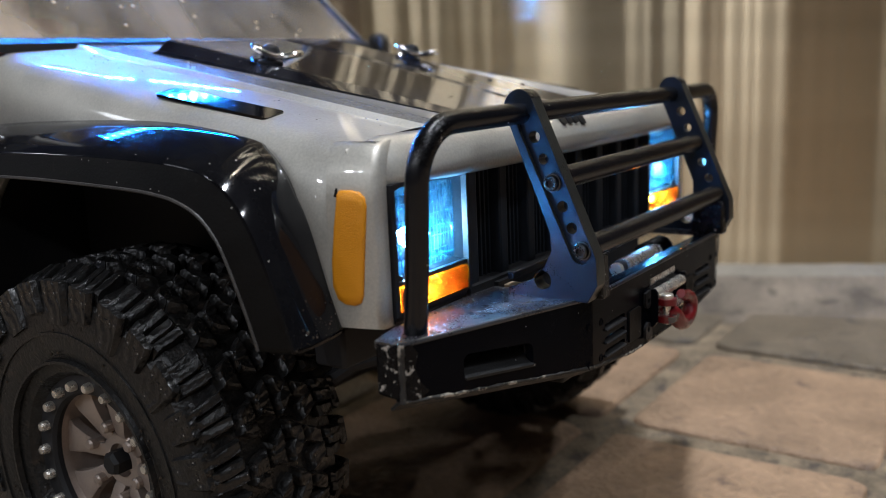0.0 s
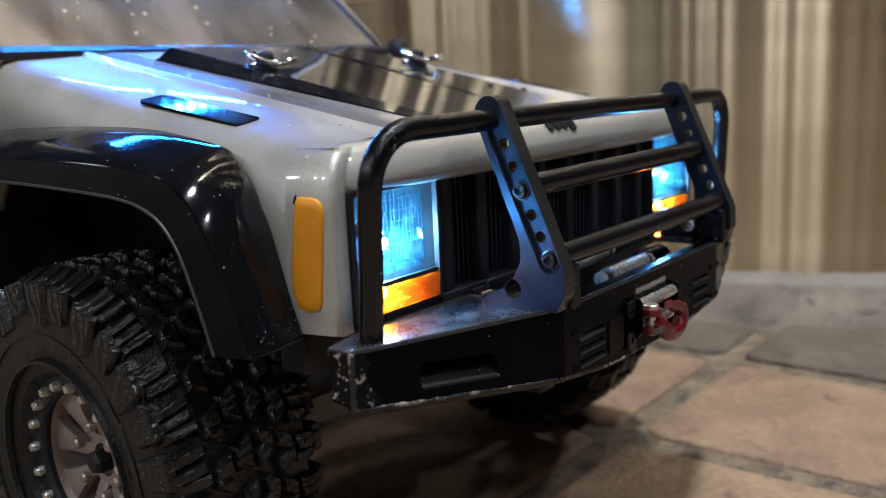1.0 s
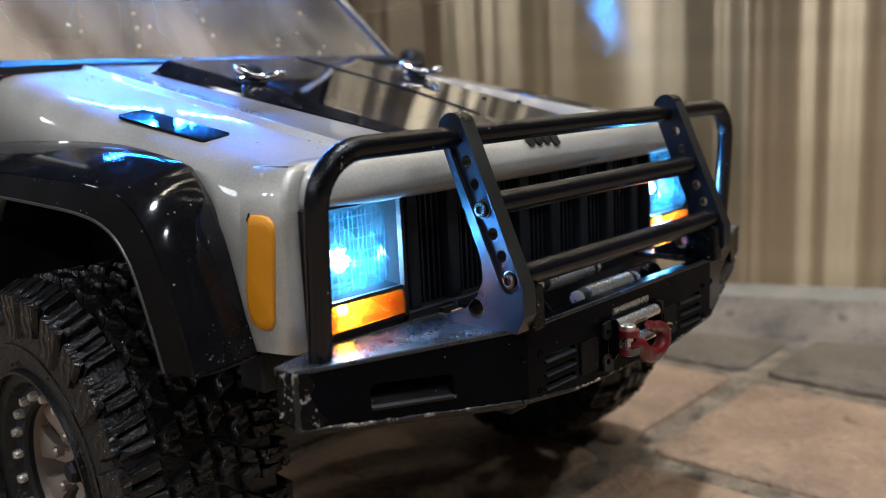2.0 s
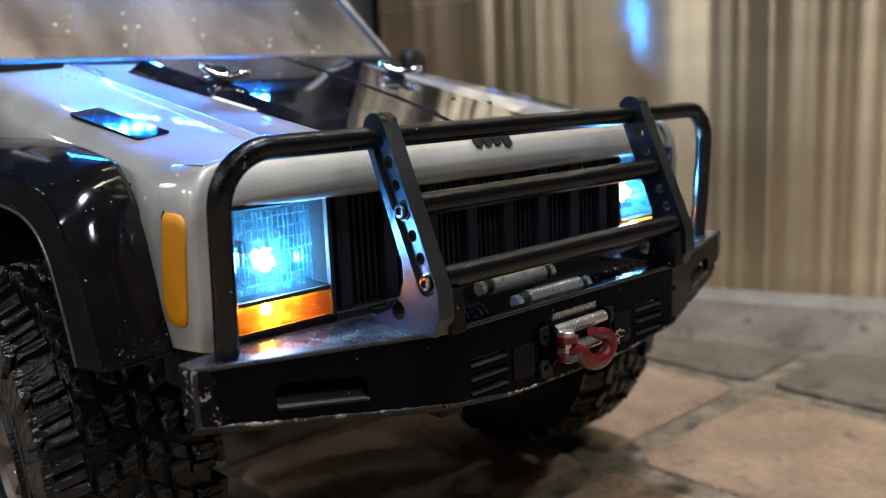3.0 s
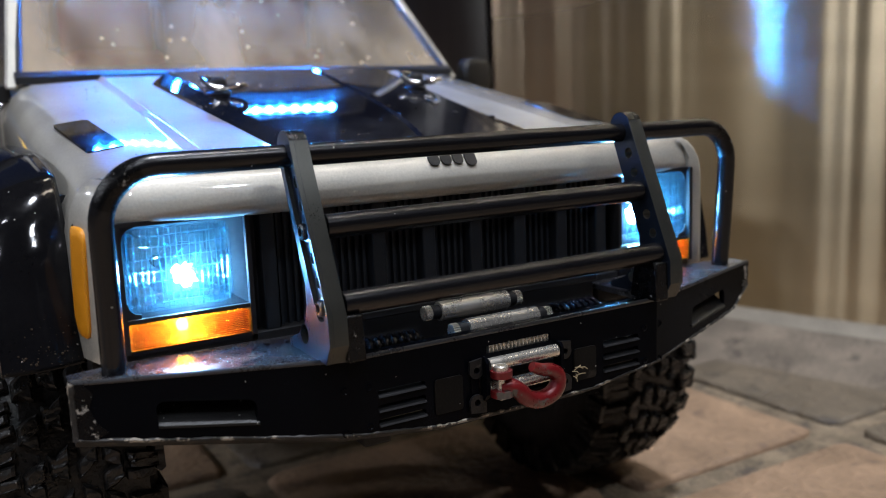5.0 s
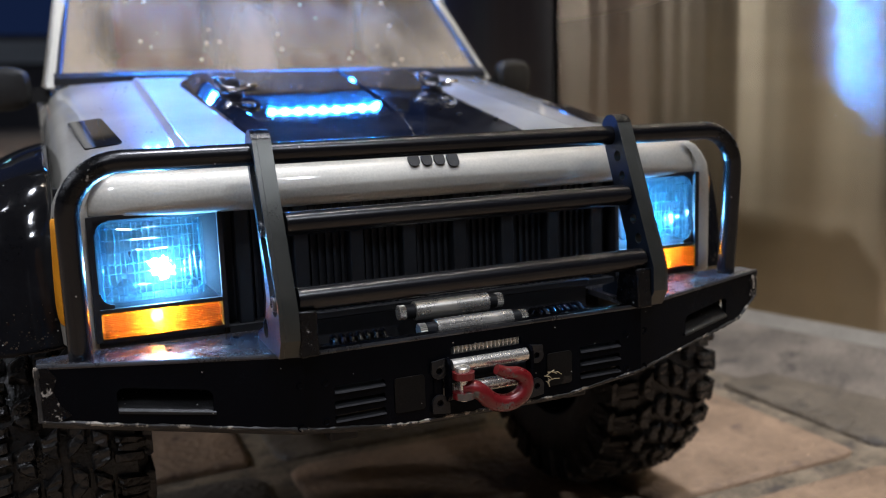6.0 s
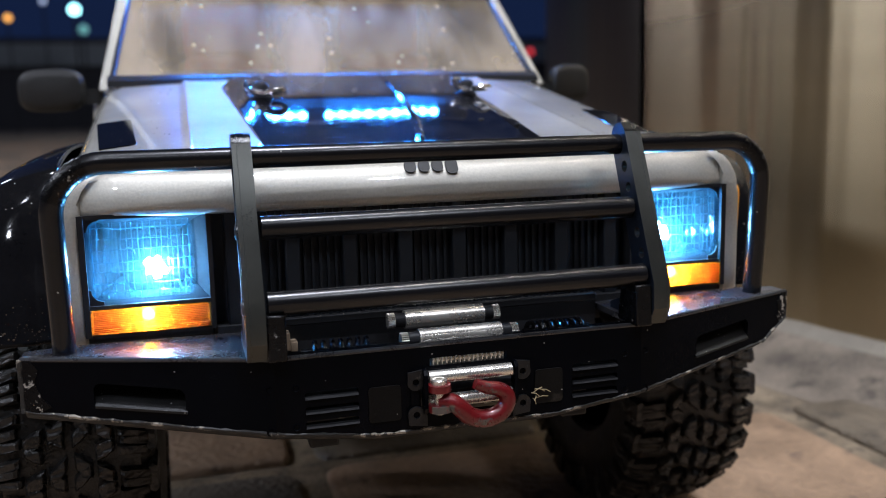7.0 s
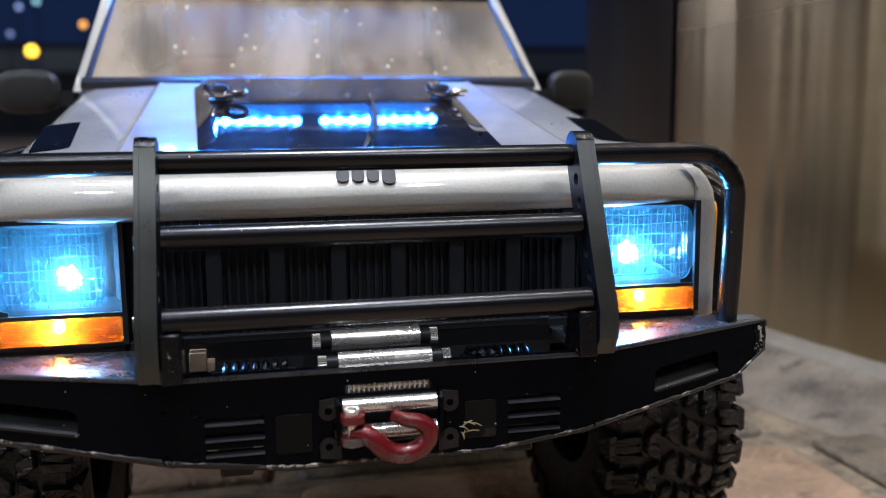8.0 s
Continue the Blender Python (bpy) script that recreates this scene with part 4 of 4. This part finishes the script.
for z in (95.0, 88.6):
    bm = bmesh.new()
    lathe(bm, [(-11.2, 1.4), (-11.2, 1.75), (11.0, 1.75), (11.0, 1.2)], (0, -1.6, z), (1, 0, 0), 20, True)
    part("roller", bm, STEEL, fair, "steel roller")
for x0, x1 in ((-26.5, -18.2), (18.2, 26)):
    bm = bmesh.new()
    prism(bm, rounded(x0, x1, 84.4, 93.6, 0.8, 2), mid, -0.5, -0.02)
    part("blanking_plate", bm, FLAREFACE, fair)
bm = bmesh.new()
hookpath = [(-8.2, -9.5, 90.4), (-5.4, -10.4, 90.2), (-3.0, -11, 88.0), (-1.2, -11, 85.6), (1.6, -11, 83.8), (5.0, -11, 83.6), (8.0, -11, 85.2), (9.5, -11, 88.0), (9.2, -11, 91.0), (7.0, -11, 93.0), (4.2, -11, 93.8), (2.2, -11, 94.9), (1.0, -11, 95.6)]
tube(bm, flow([(x - 1.2, y + 5.2, 84.2 + (z - 83.6) * 0.78) for x, y, z in hookpath], 3), [2.1 + 0.3 * math.sin(k * 0.13) - 0.035 * max(0, k - 24) for k in range(37)], 12)
hook = part("hook", bm, REDPAINT, truck, "chipped red tow hook", smooth=60)
for z in (93.2, 88.0):
    bm = bmesh.new()
    prism(bm, rounded(-12.0, -6.4, -7.6, -2.0, 2.5, 5), lambda p, q, d: (p, q, d), z - 0.9, z + 0.9)
    part("clevis", bm, REDPAINT, hook)
bm = bmesh.new()
lathe(bm, [(-3.2, 1.2), (4.2, 1.2), (4.2, 2.0), (5.6, 2.0), (5.9, 1.7), (5.9, 1.0), (5.0, 0.9)], (-9.3, -4.8, 89.6), (0, 0, 1), 14, True)
part("pin", bm, STEEL, hook)
bm = bmesh.new()
rng = random.Random(4)
for k in range(7):
    a = Vector((16.5 + rng.random() * 3, -1.2, 86 + rng.random() * 3))
    b = a + Vector((rng.uniform(-2, 4), rng.uniform(-1.5, 0.3), rng.uniform(-1.5, 1.5)))
    tube(bm, [a, (a + b) / 2 + Vector((0, -0.6, 0.5)), b], 0.14, 5)
part("frayed_cord", bm, BRASS, truck, "frayed straw-coloured cord end")

# tubular grille guard
bm = bmesh.new()
left = [(-98.6, 21, 103), (-98.6, 19.6, 120)] + [(-85.6 + 13 * math.cos(radians(a)), 18.6 - 1.4 * (180 - a) / 90, 138.2 + 13 * math.sin(radians(a))) for a in range(180, 89, -9)]
right = [(-x, y, z) for x, y, z in left[::-1]]
tube(bm, left + right, 2.8, 20)
guard = part("grille_guard", bm, GUARD, truck, "black tubular grille guard", smooth=60)
for way in (1, -1):
    bm = bmesh.new()
    tube(bm, [(way * x, y, z) for x, y, z in left[4:11]], 2.84, 20)
    part("worn_patch", bm, CHIPPED, guard, "bare metal scratches on the bend", smooth=60)
for y, z in ((8.2, 134.3), (0.6, 116.8)):
    bm = bmesh.new()
    tube(bm, [(-50, y, z), (50, y, z)], 3.0, 20)
    part("tube", bm, GUARD, guard, smooth=60)


def blue_sides(ob):
    """Flanks tinted with the headlights' blue, plain metal edges."""
    ob.data.materials.append(BLUELIT)
    for p in ob.data.polygons:
        if abs(p.normal.x) > 0.7:
            p.material_index = 1


PLATE = [(-4.0, 114.8), (-4.2, 108), (-1.6, 103.4), (21.5, 103.4), (21.5, 105.2), (15, 107.6), (10.8, 111.5), (8.6, 116), (8.8, 121), (21.2, 151.4)] + arc(17.1, 152.9, 4.3, -6, 148, 9)
for s in (-1, 1):
    bm = bmesh.new()
    holes = [circle(13.4, 145.2, 1.6, 14), circle(11.0, 139.6, 1.4, 14), circle(5.7, 127.6, 1.5, 14), circle(3.2, 122.2, 1.5, 14), circle(11.2, 108.2, 2.5, 18)]
    holed(bm, PLATE, holes, lambda p, q, d: (s * d, p, q), 50.9, 54.5)
    pl = part("upright", bm, ANODISED, guard, "drilled dark metal upright plate", smooth=25, bevel=0.2)
    blue_sides(pl)
    bm = bmesh.new()
    crown = arc(17.1, 152.9, 4.42, 5, 150, 9)
    prism(bm, crown + [(17.1 + (y - 17.1) * 0.9, 152.9 + (z - 152.9) * 0.9) for y, z in crown[::-1]], lambda p, q, d: (s * d, p, q), 50.95, 55.6)
    part("worn_crown", bm, CHIPPED, pl, "chipped bare metal top")
    bm = bmesh.new()
    tilt = math.degrees(math.atan2(148.2 - 116.2, 14.6 - 0.2))
    channel = arc(14.6, 148.2, 2.9, tilt - 90, tilt + 90, 8) + arc(0.2, 116.2, 2.9, tilt + 90, tilt + 270, 8)
    holed(bm, PLATE, [channel, circle(11.2, 108.2, 2.5, 18)], lambda p, q, d: (s * d, p, q), 54.52, 55.7)
    blue_sides(part("rim", bm, ANODISED, pl, smooth=25, bevel=0.2))
    bm = bmesh.new()
    prism(bm, [(-3.6, 103.3), (8.0, 103.3), (6.0, 113.8), (-3.0, 114.6)], lambda p, q, d: (s * d, p, q), 46.2, 50.85)
    part("foot_bracket", bm, CHIPPED, pl, "chipped black foot bracket", bevel=0.5)
    for y, z in ((8.4, 133.6), (0.3, 116.6)):
        bm = bmesh.new()
        lathe(bm, [(54.4, 2.5), (54.9, 2.5), (55.0, 2.1), (56.0, 1.95), (56.3, 1.6), (56.3, 1.0), (55.4, 0.9), (55.4, 0.1)], (0, y, z), (s, 0, 0), 18)
        part("bolt", bm, BLACKSTEEL, pl)

# wheels
def tyre(s, y0, full=True):
    cx, cz = s * 105.0, 58.5
    rng = random.Random(11)
    bm = bmesh.new()
    prof = [(-17, 27), (-20.5, 29), (-23, 36), (-23.4, 43), (-22.4, 50.2), (-19.4, 54.0), (-9, 55.6), (0, 55.9), (9, 55.6), (19.4, 54.0), (22.4, 50.2), (23.4, 43), (23, 36), (20.5, 29), (17, 27)]
    lathe(bm, prof, (cx, y0, cz), (s, 0, 0), 72)
    ax = Vector((s, 0, 0))

    def block(bm, h0, h1, a0, a1, sk, r0, r1, drop=0.0, cut=0.17):
        """A tread block between widths h0..h1 and angles a0..a1, skewed by sk; drop lowers its outer end."""
        mid = [(h0 + (h1 - h0) * u, a0 + (a1 - a0) * v + sk * u) for u, v in ((0, 0), (0.5, -0.10), (1, 0), (1, 1), (0.5, 1.12), (0, 1))]
        hm, am = sum(h for h, _ in mid) / 6, sum(a for _, a in mid) / 6
        rows = []
        for r, g in ((r0, -0.06), (r1 - 0.7, cut * 0.4), (r1, cut * 1.7)):
            row = []
            for h, a in mid:
                far = drop * max(0.0, (abs(h) - min(abs(h0), abs(h1))) / abs(h1 - h0))
                h, a = h + (hm - h) * g, a + (am - a) * g
                row.append((s * h, (r - far) * math.cos(a), (r - far) * math.sin(a)))
            rows.append(row)
        rings(bm, rows)

    N = 28
    st = 2 * math.pi / N
    ob = part("tyre", bm, RUBBER, truck, "dusty chunky off-road tyre", smooth=28)
    kinds = []
    for e in (-1, 1):
        o = st * 0.5 if e > 0 else 0
        for lo, down in ((0.80, 43.5), (0.70, 46.5)):
            kinds.append((lo > 0.75, (e * 13.4, e * 22.8, o, o + st * lo * 0.29, 0.035, 51, 58.2, 2.6)))
            kinds.append((lo > 0.75, (e * 14.0, e * 22.6, o + st * lo * 0.34, o + st * lo * 0.63, 0.03, 51, 58.4, 2.7)))
            kinds.append((lo > 0.75, (e * 13.0, e * 21.6, o + st * lo * 0.68, o + st * lo, 0.02, 51, 58.1, 2.8)))
            kinds.append((lo > 0.75, (e * 21.4, e * 24.1, o + st * 0.04, o + st * lo * 0.9, 0.0, down, 55.2, 0, 0.05)))
        m = o + st * 0.36
        kinds.append((None, (e * 6.9, e * 12.6, m, m + st * 0.38, 0.05 * e, 52, 58.6)))
        kinds.append((None, (e * 7.3, e * 12.2, m + st * 0.47, m + st * 0.80, -0.05 * e, 52, 58.5)))
        kinds.append((None, (e * 0.7, e * 5.9, o + st * 0.08, o + st * 0.43, 0.08 * e, 52, 58.7)))
        kinds.append((None, (e * 1.2, e * 6.2, o + st * 0.53, o + st * 0.92, -0.06 * e, 52, 58.6)))
    joined = bmesh.new()
    for odd, q in kinds:
        me = None
        for k in range(N):
            if odd is not None and (k % 2 == 0) != odd:
                continue
            turn = Matrix.Rotation(k * st + rng.uniform(-0.012, 0.012), 4, "X")
            if not full:
                n0 = len(joined.verts)
                block(joined, *q)
                joined.verts.ensure_lookup_table()
                for v in joined.verts[n0:]:
                    v.co = turn @ v.co + Vector((cx, y0, cz))
                continue
            if me is None:
                bm = bmesh.new()
                block(bm, *q)
                b = part("tread_block", bm, TREAD, ob, smooth=45)
                me = b.data
            else:
                b = new("tread_block", me)
                b.parent = ob
            b.matrix_basis = Matrix.Translation((cx / 1000, y0 / 1000, cz / 1000)) @ turn
    if full:
        joined.free()
    else:
        part("tread", joined, RUBBER, ob, smooth=45, kind="stuff")
    # raised ribs and lettering pads on the sidewall
    bm = bmesh.new()
    for r in (32.5, 40.5):
        lathe(bm, [(22.2, r - 0.7), (23.7, r - 0.4), (23.7, r + 0.4), (22.2, r + 0.7)], (cx, y0, cz), (s, 0, 0), 60)
    part("sidewall_rib", bm, RUBBER, ob)
    if full:
        bm = bmesh.new()
        for _ in range(420):
            a = rng.uniform(0, 2 * math.pi)
            r = rng.uniform(34, 51)
            if noise.noise((r * 0.16, a * 2.2, s)) < 0.10:
                continue
            h = 23.3 if r < 43 else 23.3 - (r - 43) * 0.26
            bmesh.ops.create_icosphere(bm, subdivisions=1, radius=0.12 + 0.42 * rng.random() ** 3, matrix=Matrix.Translation((cx + s * h, y0 + r * math.cos(a), cz + r * math.sin(a))))
        part("mud", bm, MUD, ob, "crumbs of dried mud", kind="stuff")
    # rim
    bm = bmesh.new()
    lathe(bm, [(15, 21.6), (16.6, 21.4), (17.6, 22.2), (18.0, 26.8), (17.4, 28.2), (14, 28.6)], (cx, y0, cz), (s, 0, 0), 60)
    part("beadlock_ring", bm, MATTE, ob)
    bm = bmesh.new()
    lathe(bm, [(15.4, 21.8), (8, 21.0), (2, 20.4), (0.5, 19), (0.5, 6)], (cx, y0, cz), (s, 0, 0), 60)
    part("rim_barrel", bm, RIMMETAL, ob)
    bm = bmesh.new()
    for k in range(8):
        a = 2 * math.pi * k / 8 + 0.2
        d, e = Vector((0, math.cos(a), math.sin(a))), Vector((0, -math.sin(a), math.cos(a)))
        o = Vector((cx, y0, cz))
        sec = []
        for r, w, h in ((5, 2.0, 9.5), (9, 2.1, 11.5), (14, 2.9, 12.5), (18.5, 4.3, 13.2), (21.4, 5.6, 13.0)):
            sec.append([o + d * r + e * u + ax * (h + v) for u, v in ((-w, -3), (w, -3), (w, -0.3), (w - 0.7, 0), (-w + 0.7, 0), (-w, -0.3))])
        rings(bm, sec)
    lathe(bm, [(6, 8.4), (9.8, 8.4), (10.6, 7.6), (10.6, 5.0), (8.6, 4.6), (8.6, 0.2)], (cx, y0, cz), (s, 0, 0), 32)
    part("spokes", bm, RIMMETAL, ob, "satin champagne spoked wheel centre", smooth=30)
    for k in range(20):
        a = 2 * math.pi * k / 20 + 0.05
        bm = bmesh.new()
        lathe(bm, [(16.5, 1.5), (19.3, 1.5), (20.1, 1.1), (20.2, 0.3)], (cx, y0 + 24.4 * math.cos(a), cz + 24.4 * math.sin(a)), (s, 0, 0), 10, True)
        part("bolt", bm, STEEL, ob)
    for k in range(6):
        a = 2 * math.pi * k / 6 + 0.35
        bm = bmesh.new()
        lathe(bm, [(9.5, 1.7), (13.4, 1.7), (14.0, 1.2), (14.1, 0.3)], (cx, y0 + 10.5 * math.cos(a), cz + 10.5 * math.sin(a)), (s, 0, 0), 10, True)
        part("lug_nut", bm, RIMMETAL, ob)
    bm = bmesh.new()
    lathe(bm, [(4, 3.6), (13.5, 3.6), (14.6, 2.6), (14.6, 0.2)], (cx, y0, cz), (s, 0, 0), 6, True)
    part("hub_nut", bm, MATTE, ob)


for y0 in (115, 415):
    for s in (-1, 1):
        tyre(s, y0, y0 < 200)

# running gear under the body
bm = bmesh.new()
for s in (-1, 1):
    box(bm, s * 36 - 4, s * 36 + 4, 14, 470, 74, 90)
part("frame_rail", bm, MATTE, truck, bevel=0.8)
for y0 in (115, 415):
    bm = bmesh.new()
    tube(bm, [(-84, y0, 58.5), (84, y0, 58.5)], 7, 14)
    lathe(bm, [(-16, 4), (-13, 13), (0, 16), (10, 13), (16, 7)], (14, y0, 58.5), (0, -1, 0), 20, True)
    part("axle", bm, MATTE, truck)
for s in (-1, 1):
    bm = bmesh.new()
    tube(bm, [(s * 66, 118, 74), (s * 52, 126, 132)], 6.5, 16)
    shock = part("shock_absorber", bm, REDPAINT, truck)
    bm = bmesh.new()
    pts = []
    for k in range(9 * 12 + 1):
        a = 2 * math.pi * k / 12
        g = k / 108
        pts.append((s * (66 - 12 * g) + 8.4 * math.cos(a), 118 + 7 * g + 8.4 * math.sin(a), 76 + 46 * g))
    tube(bm, pts, 1.0, 6)
    part("coil", bm, MATTE, shock)
    bm = bmesh.new()
    tube(bm, [(s * 92, 92, 60), (s * 76, 60, 84), (s * 60, 34, 92)], 2.6, 10)
    part("steering_link", bm, MATTE, truck)
    bm = bmesh.new()
    box(bm, min(s * 62, s * 100), max(s * 62, s * 100), 42, 52, 92, 103)
    box(bm, min(s * 40, s * 70), max(s * 40, s * 70), 60, 190, 90, 135)
    part("inner_fender", bm, MATTE, truck, bevel=1)
    # black sheets added to keep the wheel arches dark
    bm = bmesh.new()
    box(bm, min(s * 40, s * 111), max(s * 40, s * 111), 187.5, 189.5, 60, 141)
    box(bm, min(s * 66, s * 101.0), max(s * 66, s * 101.0), 60, 187.5, 140.5, 142.5)
    part("arch_dark_sheet", bm, MATTE, truck)

# roof light bar
bm = bmesh.new()
box(bm, -83, 83, 241.2, 253, 228.0, 237.6)
bar = part("light_bar", bm, MATTE, truck, "roof light bar with lit cold blue lamps", bevel=1.5)
for k in range(9):
    for way in (-1, 1):
        bm = bmesh.new()
        bmesh.ops.create_uvsphere(bm, u_segments=12, v_segments=8, radius=1.0)
        bm.transform(Matrix.Translation((way * (6.95 + 6.95 * k), 240.8, 232.3)) @ Matrix.Diagonal((1.65, 1.2, 1.1, 1)))
        part("lamp", bm, LEDBAR, bar)
# emissive strips added for the glow that joins the lamps
for way in (-1, 1):
    bm = bmesh.new()
    box(bm, min(way * 5, way * 64), max(way * 5, way * 64.5), 240.5, 241.4, 231.7, 233.1)
    part("glow_strip", bm, BARGLOW, bar, "blue strip added for the glow between the lamps")

# water drops on the hood, the bumper deck and the windscreen
def drops(name, count, seed, spot, big=1.0):
    rng = random.Random(seed)
    bm = bmesh.new()
    for _ in range(count):
        c, up = spot(rng)
        c, up = Vector(c), Vector(up).normalized()
        r = big * (0.16 + 0.5 * rng.random() ** 3)
        a = up.orthogonal().normalized()
        b = up.cross(a)
        st = rng.uniform(0.8, 1.3)
        rings(bm, [[c + up * (h * r) + (a * math.cos(k * math.pi / 4) * st + b * math.sin(k * math.pi / 4)) * (g * r) for k in range(8)] for g, h in ((1, -0.05), (0.92, 0.22), (0.62, 0.45), (0.1, 0.55))])
    part(name, bm, WATER, truck, "fine water drops", smooth=80, kind="stuff")


def on_panel(rng):
    x, y = rng.uniform(-36, 36), 50 + 112 * rng.random() ** 0.7
    return (x, y, zt(y) + 1.01 + (y - 48.2) * 0.035), (0, -0.22, 1)


def on_hood(rng):
    s, y = rng.choice((-1, 1)), 44 + 140 * rng.random() ** 0.8
    x = rng.uniform(53, 90)
    return (s * x, y, zt(y) - (0.1 if x < 64 else 1.0 + 0.061 * (x - 67) if x > 67 else 1.0)), (0, -0.19, 1)


def on_deck(rng):
    x = rng.uniform(50.5, 106)
    y = rng.uniform(1.5 + (x - 49.5) * 0.2966 + 1, 27)
    return (rng.choice((-1, 1)) * x, y, 103.3 + (x - 49.5) * 0.0203), (0, 0, 1)


drops("water_film", 120, 21, on_panel, 0.8)
drops("water_film", 170, 22, on_hood, 0.65)
drops("water_film", 150, 23, on_deck, 0.9)

# ---- far lamps in the street ----
def far_lamp(way, far, r, colour, strength, label):
    bm = bmesh.new()
    bmesh.ops.create_uvsphere(bm, u_segments=16, v_segments=10, radius=r * 1000)
    at = Vector((-0.05, -0.21, 0.162)) + Vector(way) * far
    tube(bm, [(0, 0, -r * 900), (0, 0, -(at.z + 0.003) * 1000)], r * 250, 8)
    ob = finish("street_lamp", bm, MATTE)
    ob.data.materials.append(glowing("lamp_glow", colour, strength))
    for p in ob.data.polygons:
        if p.index < 16 * 10:
            p.material_index = 1
    ob.location = at
    tagged(ob, label, "street lamp", "far street lamps")


far_lamp((-0.100, 0.988, 0.109), 11, 0.055, (0.45, 1.0, 0.92), 4, "small cyan-white lamp far across the street")
far_lamp((-0.128, 0.985, 0.117), 12, 0.036, (0.7, 0.75, 0.9), 0.5, "dim white lamp far across the street")
far_lamp((-0.161, 0.982, 0.100), 11, 0.036, (1.0, 0.42, 0.06), 1.4, "orange lamp far across the street")
far_lamp((-0.202, 0.972, 0.121), 12, 0.036, (0.5, 0.95, 0.9), 0.6, "pale green-white lamp far across the street")
far_lamp((-0.210, 0.975, 0.073), 10, 0.055, (1.0, 0.55, 0.02), 3, "yellow lamp far across the street")
far_lamp((-0.218, 0.969, 0.115), 13, 0.036, (0.55, 0.65, 1.0), 0.5, "dim blue-white lamp far across the street")
far_lamp((-0.228, 0.970, 0.089), 13, 0.036, (0.55, 0.65, 1.0), 0.3, "dim blue-white lamp far across the street")
far_lamp((-0.093, 0.992, 0.090), 13, 0.06, (0.4, 0.9, 0.75), 0.25, "dim teal lamp far across the street")
far_lamp((0.367, 0.928, 0.061), 10, 0.04, (1.0, 0.04, 0.05), 0.35, "red lamp far across the street")
far_lamp((0.398, 0.910, 0.113), 11, 0.045, (0.8, 0.85, 0.9), 0.8, "dim white lamp far across the street")

bm = bmesh.new()
box(bm, -26000, 30000, 15900, 15996, 1040, 1400)
tagged(finish("trim_backdrop", bm, surface("grey_band", (0.30, 0.32, 0.31), 0.8, 0, 0.4, 0.7, 20, 0.1), smooth=0), "grey band along the far street front", "trim", kind="structure")

# ---- paving stones, last: each near one its own piece on the ground, the far ones joined ----
PITCH_X, PITCH_Y = 126.0, 120.0
NEAR_X, NEAR_Y = range(-8, 3), range(-6, 19)


def stone_colour(i, k):
    if i in (-1, 0) and k in (0, 1):
        return True
    if i in (1, 2) and k in (0, 1, 2):
        return False
    return random.Random(i * 7919 + k * 104729).random() < 0.5


far = {True: ([], []), False: ([], [])}
for i in range(-34, 34):
    for k in range(-32, 60):
        x0, x1 = 231 + PITCH_X * (i - 1), 231 + PITCH_X * i
        y0, y1 = 67 + PITCH_Y * (k - 1), 67 + PITCH_Y * k
        cx, cy = (x0 + x1) / 2, (y0 + y1) / 2
        if math.hypot(cx - COL[0], cy - COL[1]) < RAD + 25 or (i in NEAR_X and k in NEAR_Y):
            continue
        vs, fs = far[stone_colour(i, k)]
        rng = random.Random(i * 131 + k * 977)
        n, h = len(vs), rng.uniform(-0.8, 0.4)
        for g, z in ((7.0, -4), (9.5, h)):
            vs += [((x + rng.uniform(-1.5, 1.5)) / 1000, (y + rng.uniform(-1.5, 1.5)) / 1000, z / 1000) for x, y in ((x0 + g, y0 + g), (x1 - g, y0 + g), (x1 - g, y1 - g), (x0 + g, y1 - g))]
        fs += [(n + 4, n + 5, n + 6, n + 7)] + [(n + a, n + (a + 1) % 4, n + 4 + (a + 1) % 4, n + 4 + a) for a in range(4)]
for pink, (vs, fs) in far.items():
    me = bpy.data.meshes.new("paving")
    me.from_pydata(vs, [], fs)
    me.materials.append(PINK if pink else GREY)
    ob = new("paving", me)
    ob.parent = ground
    tagged(ob, kind="stuff")

rng = random.Random(7)
for i in NEAR_X:
    for k in NEAR_Y:
        x0, x1 = 231 + PITCH_X * (i - 1), 231 + PITCH_X * i
        y0, y1 = 67 + PITCH_Y * (k - 1), 67 + PITCH_Y * k
        cx, cy = (x0 + x1) / 2, (y0 + y1) / 2
        if math.hypot(cx - COL[0], cy - COL[1]) < RAD + 25:
            continue
        bm = bmesh.new()
        g = 7.0
        out = rounded(x0 + g - cx + rng.uniform(-1.2, 1.2), x1 - g - cx + rng.uniform(-1.2, 1.2), y0 + g - cy + rng.uniform(-1.2, 1.2), y1 - g - cy + rng.uniform(-1.2, 1.2), rng.uniform(5, 11), 3)
        out = [(p + rng.uniform(-0.9, 0.9), q + rng.uniform(-0.9, 0.9)) for p, q in out]
        tx, ty, h = rng.uniform(-0.006, 0.006), rng.uniform(-0.006, 0.006), rng.uniform(-0.8, 0.4)
        rings(bm, [[(p * sc, q * sc, z + h + p * tx + q * ty) for p, q in out] for sc, z in ((1.0, -4), (1.0, -1.6), (0.985, -0.5), (0.955, 0))])
        ob = finish("paver", bm, PINK if stone_colour(i, k) else GREY, ground, smooth=50)
        ob.location = (cx / 1000, cy / 1000, 0)
